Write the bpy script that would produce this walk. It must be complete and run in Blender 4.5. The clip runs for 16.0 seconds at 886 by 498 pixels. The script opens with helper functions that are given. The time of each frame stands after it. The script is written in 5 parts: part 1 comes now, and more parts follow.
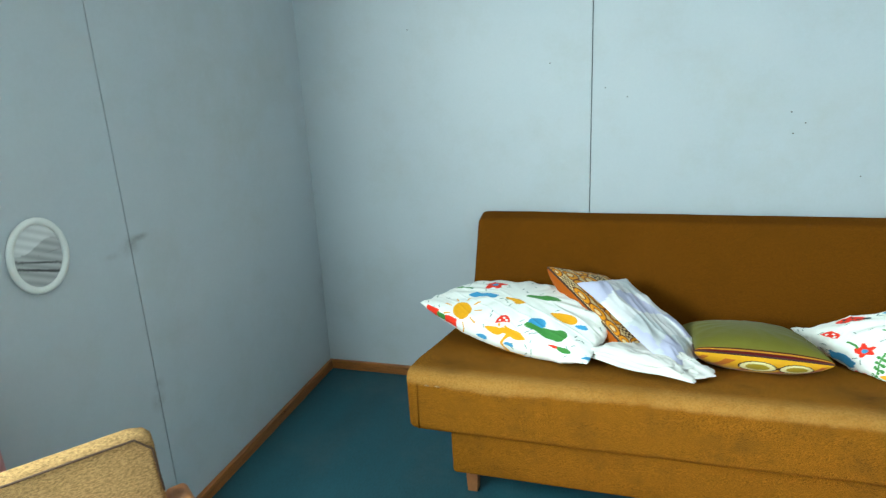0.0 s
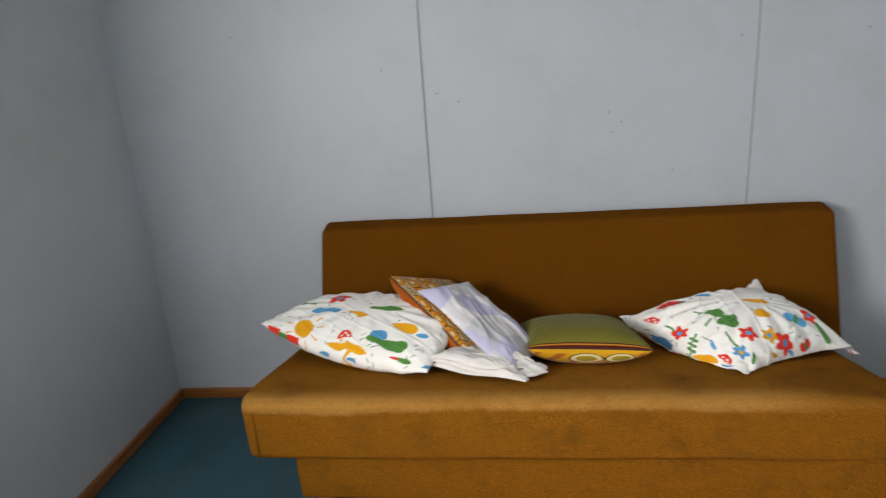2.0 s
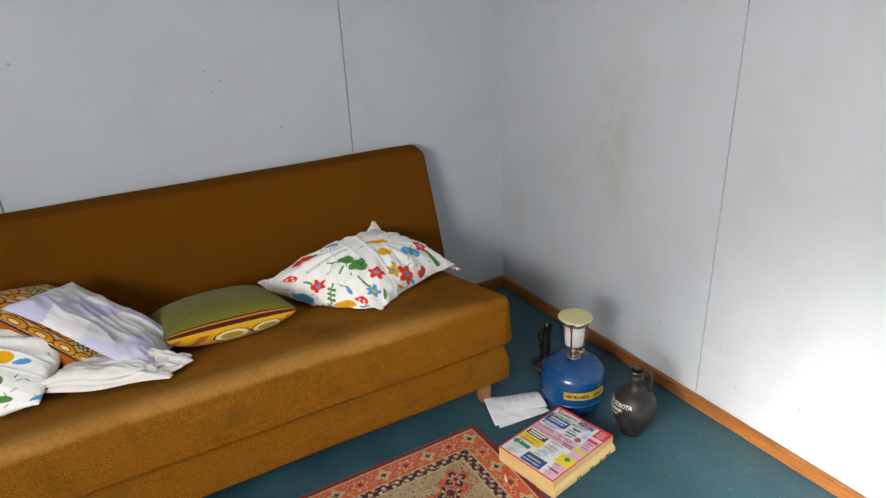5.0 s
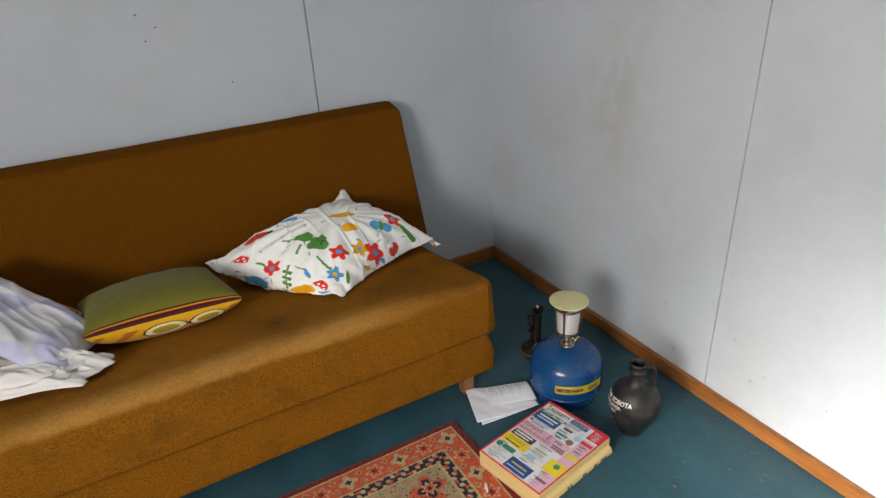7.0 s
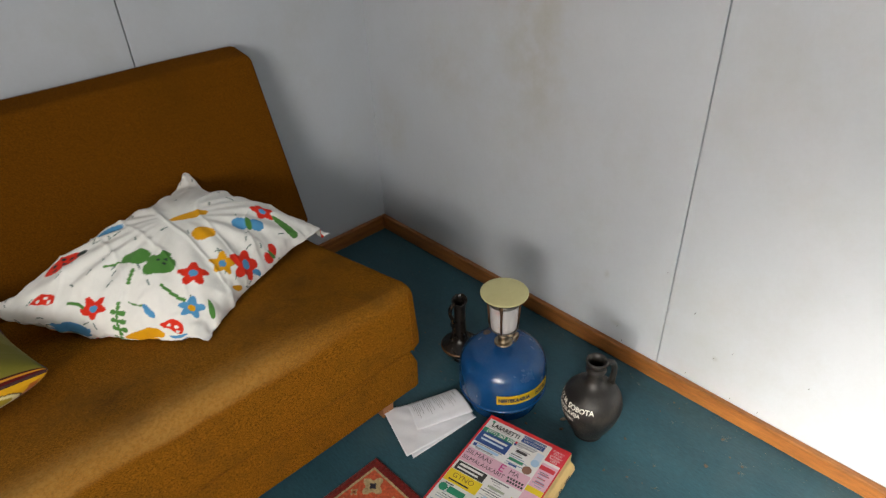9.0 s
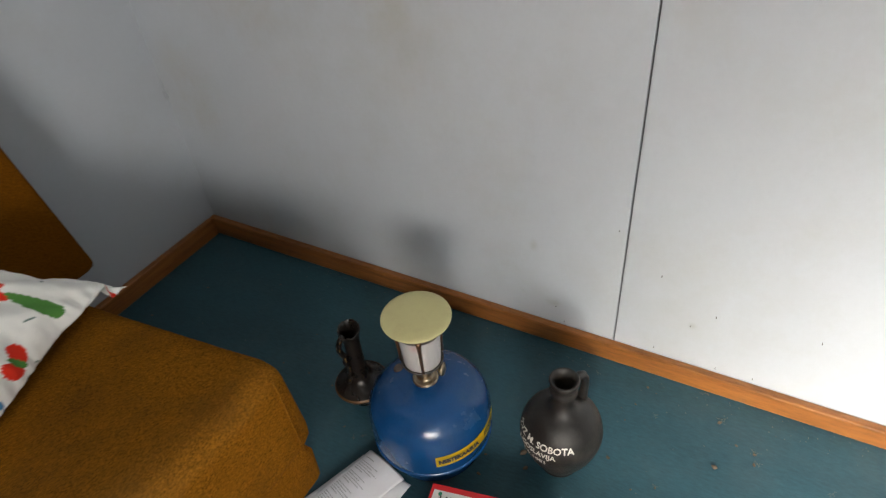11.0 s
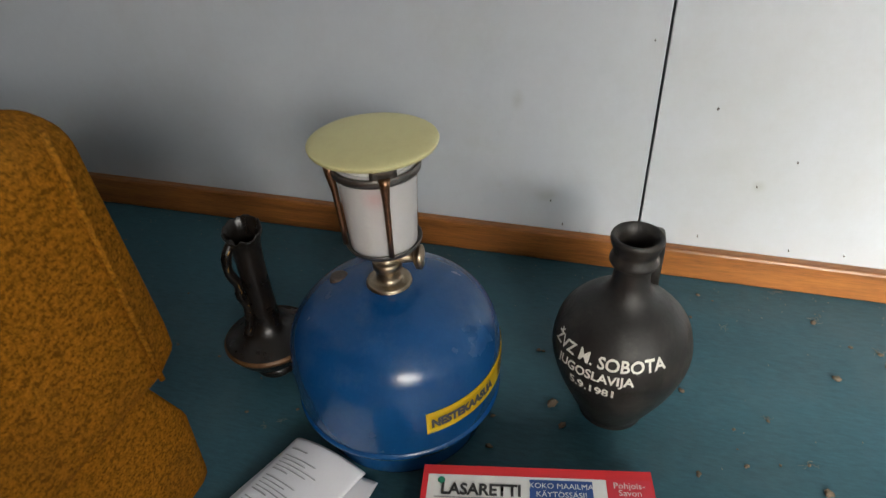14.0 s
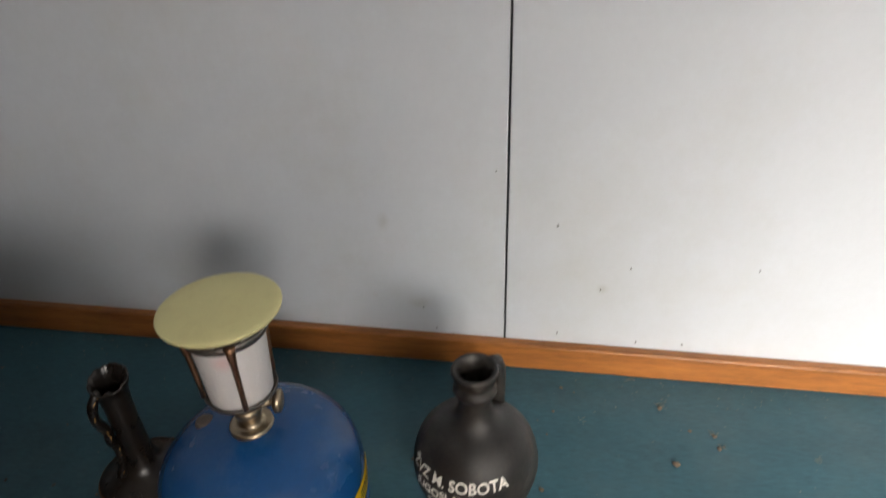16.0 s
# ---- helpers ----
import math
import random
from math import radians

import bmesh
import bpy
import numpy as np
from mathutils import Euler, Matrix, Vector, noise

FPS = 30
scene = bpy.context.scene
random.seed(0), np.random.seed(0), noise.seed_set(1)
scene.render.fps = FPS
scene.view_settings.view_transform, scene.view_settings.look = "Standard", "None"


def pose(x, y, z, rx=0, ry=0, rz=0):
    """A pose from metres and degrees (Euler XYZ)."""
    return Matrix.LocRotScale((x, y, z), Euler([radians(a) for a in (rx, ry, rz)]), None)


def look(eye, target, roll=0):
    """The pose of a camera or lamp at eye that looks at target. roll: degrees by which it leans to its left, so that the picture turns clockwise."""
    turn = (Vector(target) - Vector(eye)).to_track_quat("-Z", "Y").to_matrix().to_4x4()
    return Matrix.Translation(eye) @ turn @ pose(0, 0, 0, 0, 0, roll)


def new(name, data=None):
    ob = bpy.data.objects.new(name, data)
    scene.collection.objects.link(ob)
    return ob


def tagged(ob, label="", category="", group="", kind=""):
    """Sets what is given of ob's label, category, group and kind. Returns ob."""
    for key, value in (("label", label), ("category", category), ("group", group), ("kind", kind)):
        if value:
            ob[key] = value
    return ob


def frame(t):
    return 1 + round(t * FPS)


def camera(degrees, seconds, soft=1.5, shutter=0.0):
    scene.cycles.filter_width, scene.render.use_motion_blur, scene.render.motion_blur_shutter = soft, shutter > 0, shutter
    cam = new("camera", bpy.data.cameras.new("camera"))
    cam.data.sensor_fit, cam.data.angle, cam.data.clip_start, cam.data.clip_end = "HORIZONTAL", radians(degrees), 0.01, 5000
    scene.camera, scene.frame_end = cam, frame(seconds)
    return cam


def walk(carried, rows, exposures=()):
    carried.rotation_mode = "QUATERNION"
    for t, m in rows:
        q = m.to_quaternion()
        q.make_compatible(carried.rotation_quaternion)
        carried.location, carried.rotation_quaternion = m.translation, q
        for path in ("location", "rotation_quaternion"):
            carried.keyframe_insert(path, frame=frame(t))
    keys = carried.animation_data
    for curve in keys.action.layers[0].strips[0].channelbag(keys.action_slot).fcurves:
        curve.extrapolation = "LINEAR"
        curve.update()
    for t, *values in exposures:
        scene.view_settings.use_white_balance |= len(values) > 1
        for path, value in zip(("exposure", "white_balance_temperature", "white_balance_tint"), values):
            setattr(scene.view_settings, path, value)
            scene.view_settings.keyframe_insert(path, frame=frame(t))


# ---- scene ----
cam = camera(71.5, 16.0, soft=1.3, shutter=0.5)
PATH = [
    (0, (-1.79, -2.455, 1.36), (-2.356, -0.619, 0.807), -2.8),
    (0.5, (-1.745, -2.428, 1.367), (-2.286, -0.581, 0.822), -3.1),
    (1, (-1.695, -2.42, 1.376), (-2.201, -0.561, 0.838), -3.3),
    (1.5, (-1.651, -2.406, 1.38), (-2.068, -0.528, 0.833), -3.6),
    (2, (-1.621, -2.375, 1.379), (-1.843, -0.473, 0.804), -4.0),
    (2.5, (-1.629, -2.341, 1.37), (-1.607, -0.421, 0.809), -4.5),
    (3, (-1.606, -2.318, 1.371), (-1.314, -0.426, 0.792), -4.8),
    (3.5, (-1.621, -2.356, 1.398), (-1.059, -0.538, 0.783), -3.4),
    (4, (-1.592, -2.384, 1.329), (-0.859, -0.619, 0.74), -5.4),
    (4.5, (-1.621, -2.358, 1.388), (-0.741, -0.694, 0.71), -2.7),
    (6.8, (-1.445, -2.144, 1.313), (-0.578, -0.571, 0.434), -3.1),
    (7, (-1.404, -2.12, 1.32), (-0.559, -0.545, 0.423), -3.2),
    (7.5, (-1.329, -2.053, 1.31), (-0.439, -0.53, 0.368), -3.0),
    (8, (-1.292, -1.91, 1.273), (-0.321, -0.489, 0.255), -3.5),
    (8.5, (-1.264, -1.784, 1.252), (-0.205, -0.441, 0.215), -4.6),
    (9, (-1.235, -1.689, 1.239), (-0.11, -0.45, 0.143), -2.5),
    (9.5, (-1.17, -1.596, 1.185), (-0.056, -0.392, 0.041), -3.5),
    (10, (-1.047, -1.461, 1.15), (0.105, -0.333, -0.033), -6.6),
    (10.2, (-1.007, -1.438, 1.142), (0.178, -0.371, -0.065), -6.8),
    (12.3, (-0.85, -1.175, 0.832), (0.585, -0.615, -0.443), -2.8),
    (12.5, (-0.842, -1.161, 0.798), (0.613, -0.622, -0.463), -1.9),
    (13, (-0.828, -1.147, 0.697), (0.672, -0.611, -0.513), -2.4),
    (13.5, (-0.805, -1.13, 0.626), (0.726, -0.597, -0.544), -3.0),
    (14, (-0.799, -1.126, 0.572), (0.758, -0.622, -0.578), -3.0),
    (14.5, (-0.791, -1.126, 0.559), (0.761, -0.663, -0.615), -3.8),
    (15, (-0.788, -1.16, 0.584), (0.787, -0.77, -0.586), -3.5),
    (15.5, (-0.775, -1.19, 0.616), (0.849, -0.855, -0.502), -3.0),
    (16, (-0.772, -1.213, 0.686), (0.908, -0.912, -0.355), -2.3),
]
EXPOSURE = [
    (0, 1.66, 5630, -15),
    (0.25, 1.59, 6060, -4),
    (0.5, 1.40, 6410, 6),
    (1.5, 1.05, 6540, 10),
    (3.0, 1.00, 6710, 10),
    (4.5, 1.01, 6540, 10),
    (7.0, 0.82, 6640, 10),
    (8.5, 0.75, 6860, 10),
    (10.0, 0.71, 6890, 10),
    (12.5, 0.69, 6710, 9),
    (13.5, 0.60, 6710, 9),
    (14.0, 0.62, 6690, 8),
    (14.5, 0.74, 6670, 8),
    (15.0, 0.86, 6630, 9),
    (15.5, 0.72, 6760, 10),
    (16, 0.53, 6890, 12),
]
walk(cam, [(t, look(eye, target, roll)) for t, eye, target, roll in PATH], EXPOSURE)

# ---- light ----
world = bpy.data.worlds.new("sky")
scene.world = world
world.use_nodes = True
wn = world.node_tree
sky = wn.nodes.new("ShaderNodeTexSky")
sky.sky_type = "NISHITA"
sky.sun_disc = False
sky.sun_elevation = radians(25)
sky.sun_rotation = radians(-102)
sky.dust_density = 3.0
wn.links.new(sky.outputs[0], wn.nodes["Background"].inputs[0])
wn.nodes["Background"].inputs[1].default_value = 0.12

sun_data = bpy.data.lights.new("sun", "SUN")
sun_data.energy = 5.0
sun_data.angle = radians(15)
sun_data.color = (1.0, 0.96, 0.9)
sun_lamp = new("sun", sun_data)
sun_lamp.matrix_world = look((-9, -4.4, 4.4), (0, -2.60, 0.30))

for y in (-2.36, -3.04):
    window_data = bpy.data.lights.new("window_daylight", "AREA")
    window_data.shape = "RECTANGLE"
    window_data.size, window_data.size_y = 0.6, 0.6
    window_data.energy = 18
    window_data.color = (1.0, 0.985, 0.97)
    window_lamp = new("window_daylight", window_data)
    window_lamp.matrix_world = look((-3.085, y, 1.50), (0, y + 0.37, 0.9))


# ---- materials ----
def node(tree, kind, **values):
    n = tree.nodes.new(kind)
    for key, value in values.items():
        n.inputs[key.replace("_", " ")].default_value = value
    return n


def plain(name, color, rough=0.6, metal=0.0, spread=0.12, scale=30.0, fine=300.0, bump=0.1, sheen=0.0, dirt=None, dirt_amount=0.0, dirt_scale=6.0, stretch=(1, 1, 1), coat=0.0, spec=0.5, tight=0.4):
    """A surface with variation at two scales, grain relief and, if given, dirt."""
    m = bpy.data.materials.new(name)
    m.use_nodes = True
    t = m.node_tree
    p = t.nodes["Principled BSDF"]
    co = t.nodes.new("ShaderNodeTexCoord")
    mp = t.nodes.new("ShaderNodeMapping")
    mp.inputs["Scale"].default_value = stretch
    t.links.new(co.outputs["Object"], mp.inputs[0])
    big = node(t, "ShaderNodeTexNoise", Scale=scale, Detail=5.0, Roughness=0.6)
    small = node(t, "ShaderNodeTexNoise", Scale=fine, Detail=5.0, Roughness=0.75)
    for n in (big, small):
        t.links.new(mp.outputs[0], n.inputs["Vector"])
    both = t.nodes.new("ShaderNodeMath")
    both.operation = "ADD"
    t.links.new(big.outputs[0], both.inputs[0])
    t.links.new(small.outputs[0], both.inputs[1])
    rng = t.nodes.new("ShaderNodeMapRange")
    rng.inputs[1].default_value, rng.inputs[2].default_value = 1 - tight, 1 + tight
    rng.inputs[3].default_value, rng.inputs[4].default_value = 1 - spread, 1 + spread
    t.links.new(both.outputs[0], rng.inputs[0])
    mul = t.nodes.new("ShaderNodeMix")
    mul.data_type, mul.blend_type = "RGBA", "MULTIPLY"
    mul.inputs[0].default_value = 1.0
    mul.inputs[6].default_value = (*color, 1)
    t.links.new(rng.outputs[0], mul.inputs[7])
    out = mul.outputs[2]
    if dirt:
        dn = node(t, "ShaderNodeTexNoise", Scale=dirt_scale, Detail=8.0, Roughness=0.7)
        t.links.new(co.outputs["Object"], dn.inputs["Vector"])
        dr = t.nodes.new("ShaderNodeMapRange")
        dr.inputs[1].default_value, dr.inputs[2].default_value = 0.5, 0.75
        dr.inputs[4].default_value = dirt_amount
        t.links.new(dn.outputs[0], dr.inputs[0])
        dm = t.nodes.new("ShaderNodeMix")
        dm.data_type = "RGBA"
        t.links.new(dr.outputs[0], dm.inputs[0])
        t.links.new(out, dm.inputs[6])
        dm.inputs[7].default_value = (*dirt, 1)
        out = dm.outputs[2]
    t.links.new(out, p.inputs["Base Color"])
    rr = t.nodes.new("ShaderNodeMapRange")
    rr.inputs[1].default_value, rr.inputs[2].default_value = 0.3, 0.7
    rr.inputs[3].default_value, rr.inputs[4].default_value = max(0.02, rough - 0.08), min(1.0, rough + 0.08)
    t.links.new(big.outputs[0], rr.inputs[0])
    t.links.new(rr.outputs[0], p.inputs["Roughness"])
    p.inputs["Metallic"].default_value = metal
    p.inputs["Specular IOR Level"].default_value = spec
    if sheen:
        p.inputs["Sheen Weight"].default_value = sheen
        p.inputs["Sheen Roughness"].default_value = 0.4
        p.inputs["Sheen Tint"].default_value = (*color, 1)
    if coat:
        p.inputs["Coat Weight"].default_value = coat
        p.inputs["Coat Roughness"].default_value = 0.15
    b = t.nodes.new("ShaderNodeBump")
    b.inputs["Strength"].default_value = bump
    b.inputs["Distance"].default_value = 0.002
    t.links.new(both.outputs[0], b.inputs["Height"])
    t.links.new(b.outputs[0], p.inputs["Normal"])
    return m


def blot(m, spots, color, amount):
    """Old stains on a painted board: each spot is a place, a radius and a height stretch."""
    t = m.node_tree
    p = t.nodes["Principled BSDF"]
    source = p.inputs["Base Color"].links[0].from_socket
    geo = t.nodes.new("ShaderNodeNewGeometry")
    ragged = node(t, "ShaderNodeTexNoise", Scale=9.0, Detail=5.0, Roughness=0.65)
    t.links.new(geo.outputs["Position"], ragged.inputs["Vector"])
    for x, y, z, r, tall in spots:
        mp = t.nodes.new("ShaderNodeMapping")
        mp.vector_type = "POINT"
        mp.inputs["Location"].default_value = (-x, -y, -z / tall)
        mp.inputs["Scale"].default_value = (1, 1, 1 / tall)
        t.links.new(geo.outputs["Position"], mp.inputs[0])
        far = t.nodes.new("ShaderNodeVectorMath")
        far.operation = "LENGTH"
        t.links.new(mp.outputs[0], far.inputs[0])
        fall = t.nodes.new("ShaderNodeMapRange")
        fall.interpolation_type = "SMOOTHSTEP"
        fall.inputs[1].default_value, fall.inputs[2].default_value = 0.0, r
        fall.inputs[3].default_value, fall.inputs[4].default_value = 1.0, 0.0
        t.links.new(far.outputs["Value"], fall.inputs[0])
        rag = t.nodes.new("ShaderNodeMapRange")
        rag.inputs[1].default_value, rag.inputs[2].default_value = 0.35, 0.7
        t.links.new(ragged.outputs[0], rag.inputs[0])
        mul = t.nodes.new("ShaderNodeMath")
        mul.operation = "MULTIPLY"
        t.links.new(fall.outputs[0], mul.inputs[0])
        t.links.new(rag.outputs[0], mul.inputs[1])
        amt = t.nodes.new("ShaderNodeMath")
        amt.operation = "MULTIPLY"
        amt.inputs[1].default_value = amount
        t.links.new(mul.outputs[0], amt.inputs[0])
        mix = t.nodes.new("ShaderNodeMix")
        mix.data_type = "RGBA"
        t.links.new(amt.outputs[0], mix.inputs[0])
        t.links.new(source, mix.inputs[6])
        mix.inputs[7].default_value = (*color, 1)
        source = mix.outputs[2]
    t.links.new(source, p.inputs["Base Color"])


def printed(name, rough=0.8, sheen=0.0, bump=0.1, fine=500.0, spread=0.06):
    """Dyed cloth or paper whose print is stored with its mesh, over a fine weave."""
    m = plain(name, (1, 1, 1), rough=rough, sheen=sheen, bump=bump, fine=fine, spread=spread, spec=0.15)
    t = m.node_tree
    at = t.nodes.new("ShaderNodeAttribute")
    at.attribute_name = "print"
    for n in t.nodes:
        if n.bl_idname == "ShaderNodeMix" and n.blend_type == "MULTIPLY":
            t.links.new(at.outputs["Color"], n.inputs[6])
    return m


WALL = plain("wall_paint", (0.473, 0.5025, 0.538), rough=0.5, spread=0.04, scale=3.0, fine=90.0, bump=0.06, dirt=(0.37, 0.37, 0.33), dirt_amount=0.38, dirt_scale=2.6)
blot(WALL, [(0, -0.71, 0.95, 0.22, 1.6), (0, -0.36, 0.69, 0.2, 0.8), (0, -0.70, 0.75, 0.16, 1.8), (0, -0.1, 0.45, 0.14, 1.5)], (0.37, 0.340, 0.26), 0.5)
blot(WALL, [(-1.1, 0, 1.15, 0.22, 0.8), (-1.5, 0, 1.3, 0.25, 0.7), (-3.15, -0.5, 1.2, 0.5, 1.5)], (0.38, 0.355, 0.29), 0.25)
blot(WALL, [(0, -1.035, 0.105, 0.028, 0.8), (0, -0.985, 0.250, 0.014, 1.6), (0, -0.930, 0.180, 0.030, 0.5), (0, -1.312, 0.152, 0.012, 1.0), (0, -0.966, 0.116, 0.020, 1.0)], (0.30, 0.28, 0.24), 0.6)
blot(WALL, [(-3.125, -1.115, 0.93, 0.06, 0.7), (-3.125, -1.07, 0.945, 0.05, 0.3), (-3.125, -1.17, 0.92, 0.05, 0.3), (-3.125, -1.115, 0.45, 0.04, 1.3), (-3.125, -1.10, 0.49, 0.03, 1.0)], (0.18, 0.15, 0.14), 0.95)
GAP = plain("board_gap", (0.10, 0.11, 0.12), rough=0.9, spread=0.2)
CEIL = plain("ceiling_boards", (0.62, 0.61, 0.59), rough=0.7, spread=0.03, scale=4)
FLOOR = plain("floor_covering", (0.026, 0.082, 0.106), rough=0.55, spread=0.34, scale=5.0, fine=220.0, bump=0.14, spec=0.35, tight=0.3, dirt=(0.085, 0.115, 0.12), dirt_amount=0.35, dirt_scale=4.0, stretch=(1, 0.25, 1))
PINE_E = plain("varnished_pine_long", (0.27, 0.098, 0.022), rough=0.35, spread=0.45, scale=6.0, fine=60.0, bump=0.1, tight=0.25, stretch=(6, 0.5, 9))
PINE_N = plain("varnished_pine_cross", (0.27, 0.098, 0.022), rough=0.35, spread=0.45, scale=6.0, fine=60.0, bump=0.1, tight=0.25, stretch=(0.5, 6, 9))
# backrest colour, set darker than the same velour on seat and base
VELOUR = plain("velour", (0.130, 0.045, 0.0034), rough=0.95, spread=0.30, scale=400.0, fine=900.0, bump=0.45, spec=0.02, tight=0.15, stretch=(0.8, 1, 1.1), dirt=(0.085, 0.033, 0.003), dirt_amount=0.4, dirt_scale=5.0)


def wear(m, color):
    """Rubbed pile along the front edge of a seat and on its top."""
    t = m.node_tree
    p = t.nodes["Principled BSDF"]
    source = p.inputs["Base Color"].links[0].from_socket
    geo = t.nodes.new("ShaderNodeNewGeometry")
    axes = t.nodes.new("ShaderNodeSeparateXYZ")
    t.links.new(geo.outputs["Position"], axes.inputs[0])
    rag = node(t, "ShaderNodeTexNoise", Scale=5.0, Detail=6.0, Roughness=0.65)
    t.links.new(geo.outputs["Position"], rag.inputs["Vector"])
    fine = node(t, "ShaderNodeTexNoise", Scale=180.0, Detail=3.0)
    t.links.new(geo.outputs["Position"], fine.inputs["Vector"])

    def calc(op, a, b):
        n = t.nodes.new("ShaderNodeMath")
        n.operation = op
        for k, v in enumerate((a, b)):
            if isinstance(v, (int, float)):
                n.inputs[k].default_value = v
            else:
                t.links.new(v, n.inputs[k])
        return n.outputs[0]

    def ramp(v, lo, hi, a, b):
        n = t.nodes.new("ShaderNodeMapRange")
        n.interpolation_type = "SMOOTHSTEP"
        n.inputs[1].default_value, n.inputs[2].default_value, n.inputs[3].default_value, n.inputs[4].default_value = lo, hi, a, b
        t.links.new(v, n.inputs[0])
        return n.outputs[0]

    height = calc("ADD", axes.outputs["Z"], calc("MULTIPLY", calc("SUBTRACT", rag.outputs[0], 0.5), 0.05))
    edge = calc("MULTIPLY", ramp(height, 0.446, 0.466, 0.0, 1.0), ramp(axes.outputs["Y"], -0.858, -0.80, 1.0, 0.14))
    edge = calc("MULTIPLY", edge, ramp(axes.outputs["Y"], -0.16, -0.14, 1.0, 0.0))
    edge = calc("MULTIPLY", edge, ramp(axes.outputs["X"], -1.05, -0.72, 1.0, 0.12))
    edge = calc("MULTIPLY", edge, ramp(rag.outputs[0], 0.25, 0.6, 0.5, 1.0))
    edge = calc("MULTIPLY", edge, ramp(fine.outputs[0], 0.3, 0.7, 0.6, 1.0))
    mix = t.nodes.new("ShaderNodeMix")
    mix.data_type = "RGBA"
    t.links.new(calc("MULTIPLY", edge, 0.85), mix.inputs[0])
    t.links.new(source, mix.inputs[6])
    mix.inputs[7].default_value = (*color, 1)
    t.links.new(mix.outputs[2], p.inputs["Base Color"])


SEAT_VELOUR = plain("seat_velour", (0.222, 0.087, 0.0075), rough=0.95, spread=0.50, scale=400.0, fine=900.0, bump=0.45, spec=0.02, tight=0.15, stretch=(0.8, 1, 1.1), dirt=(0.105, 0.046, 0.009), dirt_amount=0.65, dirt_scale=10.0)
wear(SEAT_VELOUR, (0.40, 0.21, 0.052))
blot(SEAT_VELOUR, [(-0.66, -0.50, 0.44, 0.07, 1.0), (-0.60, -0.62, 0.46, 0.09, 1.0), (-0.85, -0.76, 0.48, 0.10, 1.0), (-1.15, -0.78, 0.48, 0.12, 1.0), (-2.30, -0.80, 0.49, 0.10, 1.0), (-0.74, -0.66, 0.47, 0.08, 1.0)], (0.075, 0.034, 0.010), 0.8)
FRAMEWOOD = plain("foot_wood", (0.30, 0.12, 0.04), rough=0.45, spread=0.25, scale=8, fine=80, stretch=(5, 5, 1))
TWEED = plain("tweed", (0.31, 0.19, 0.078), rough=0.95, spread=0.5, scale=160, fine=420, bump=0.9, sheen=0.05, spec=0.1, tight=0.2, stretch=(1, 1, 2.5))
PRINT = printed("printed_cotton", sheen=0.1)
WOOL = printed("rug_wool", rough=0.95, sheen=0.3, bump=0.5, fine=420.0, spread=0.22)
PAPER = plain("paper", (0.86, 0.86, 0.90), rough=0.42, spread=0.03, bump=0.03)
GREY_INK = plain("grey_ink", (0.44, 0.44, 0.46), rough=0.7)
INK = plain("ink", (0.05, 0.05, 0.055), rough=0.7)
BLUE_STEEL = plain("blue_enamel", (0.004, 0.055, 0.175), rough=0.23, spread=0.12, scale=14, fine=200, bump=0.02, dirt=(0.07, 0.10, 0.13), dirt_amount=0.2, dirt_scale=25.0, coat=0.1)
YELLOW = plain("yellow_sticker", (0.86, 0.58, 0.012), rough=0.45, spread=0.06)
CREAM = plain("cream_enamel", (0.56, 0.52, 0.26), rough=0.4, spread=0.05, scale=20, dirt=(0.35, 0.25, 0.12), dirt_amount=0.25, dirt_scale=28.0)
FROST = plain("frosted_glass", (0.52, 0.505, 0.50), rough=0.35, spread=0.03, scale=20)
FROST.node_tree.nodes["Principled BSDF"].inputs["Subsurface Weight"].default_value = 0.3
FROST.node_tree.nodes["Principled BSDF"].inputs["Subsurface Radius"].default_value = (0.02, 0.018, 0.016)
blot(FROST, [(-0.380, -0.930, 0.304, 0.016, 1.0)], (0.60, 0.22, 0.22), 0.8)
STEEL = plain("dull_steel", (0.20, 0.185, 0.17), rough=0.4, metal=0.9, spread=0.25, scale=60)
BRASS = plain("tarnished_brass", (0.38, 0.31, 0.22), rough=0.36, metal=1.0, spread=0.25, scale=60)
COPPER = plain("brown_copper", (0.30, 0.17, 0.10), rough=0.36, metal=1.0, spread=0.3, scale=60)
CLAY = plain("black_clay", (0.014, 0.0122, 0.0112), rough=0.44, spread=0.45, scale=18, fine=260, bump=0.3, dirt=(0.10, 0.08, 0.06), dirt_amount=0.5, dirt_scale=16.0)
GLAZE = plain("black_glaze", (0.008, 0.006, 0.005), rough=0.3, spread=0.3, scale=30, dirt=(0.07, 0.04, 0.02), dirt_amount=0.2, dirt_scale=22.0)
GOLD = plain("gold_paint", (0.36, 0.20, 0.06), rough=0.4, metal=0.4, spread=0.4, scale=90)
BROWN_GOLD = plain("worn_gold_band", (0.13, 0.062, 0.022), rough=0.45, metal=0.2, spread=0.5, scale=70)
CHALK = plain("white_paint_letters", (0.75, 0.73, 0.66), rough=0.7, spread=0.12, scale=120)
PAGES = plain("page_edges", (0.66, 0.47, 0.20), rough=0.9, spread=0.2, scale=4, fine=120, bump=0.3, stretch=(1, 1, 22))
LINT = plain("pale_lint", (0.20, 0.18, 0.145), rough=0.95, spread=0.5)
DEBRIS = plain("crumb", (0.13, 0.095, 0.065), rough=0.95, spread=0.5, scale=60)
NAIL = plain("rusty_nail", (0.10, 0.08, 0.07), rough=0.6, metal=0.5, spread=0.4)
WHITE_FRAME = plain("white_frame", (0.75, 0.75, 0.72), rough=0.5, spread=0.05)
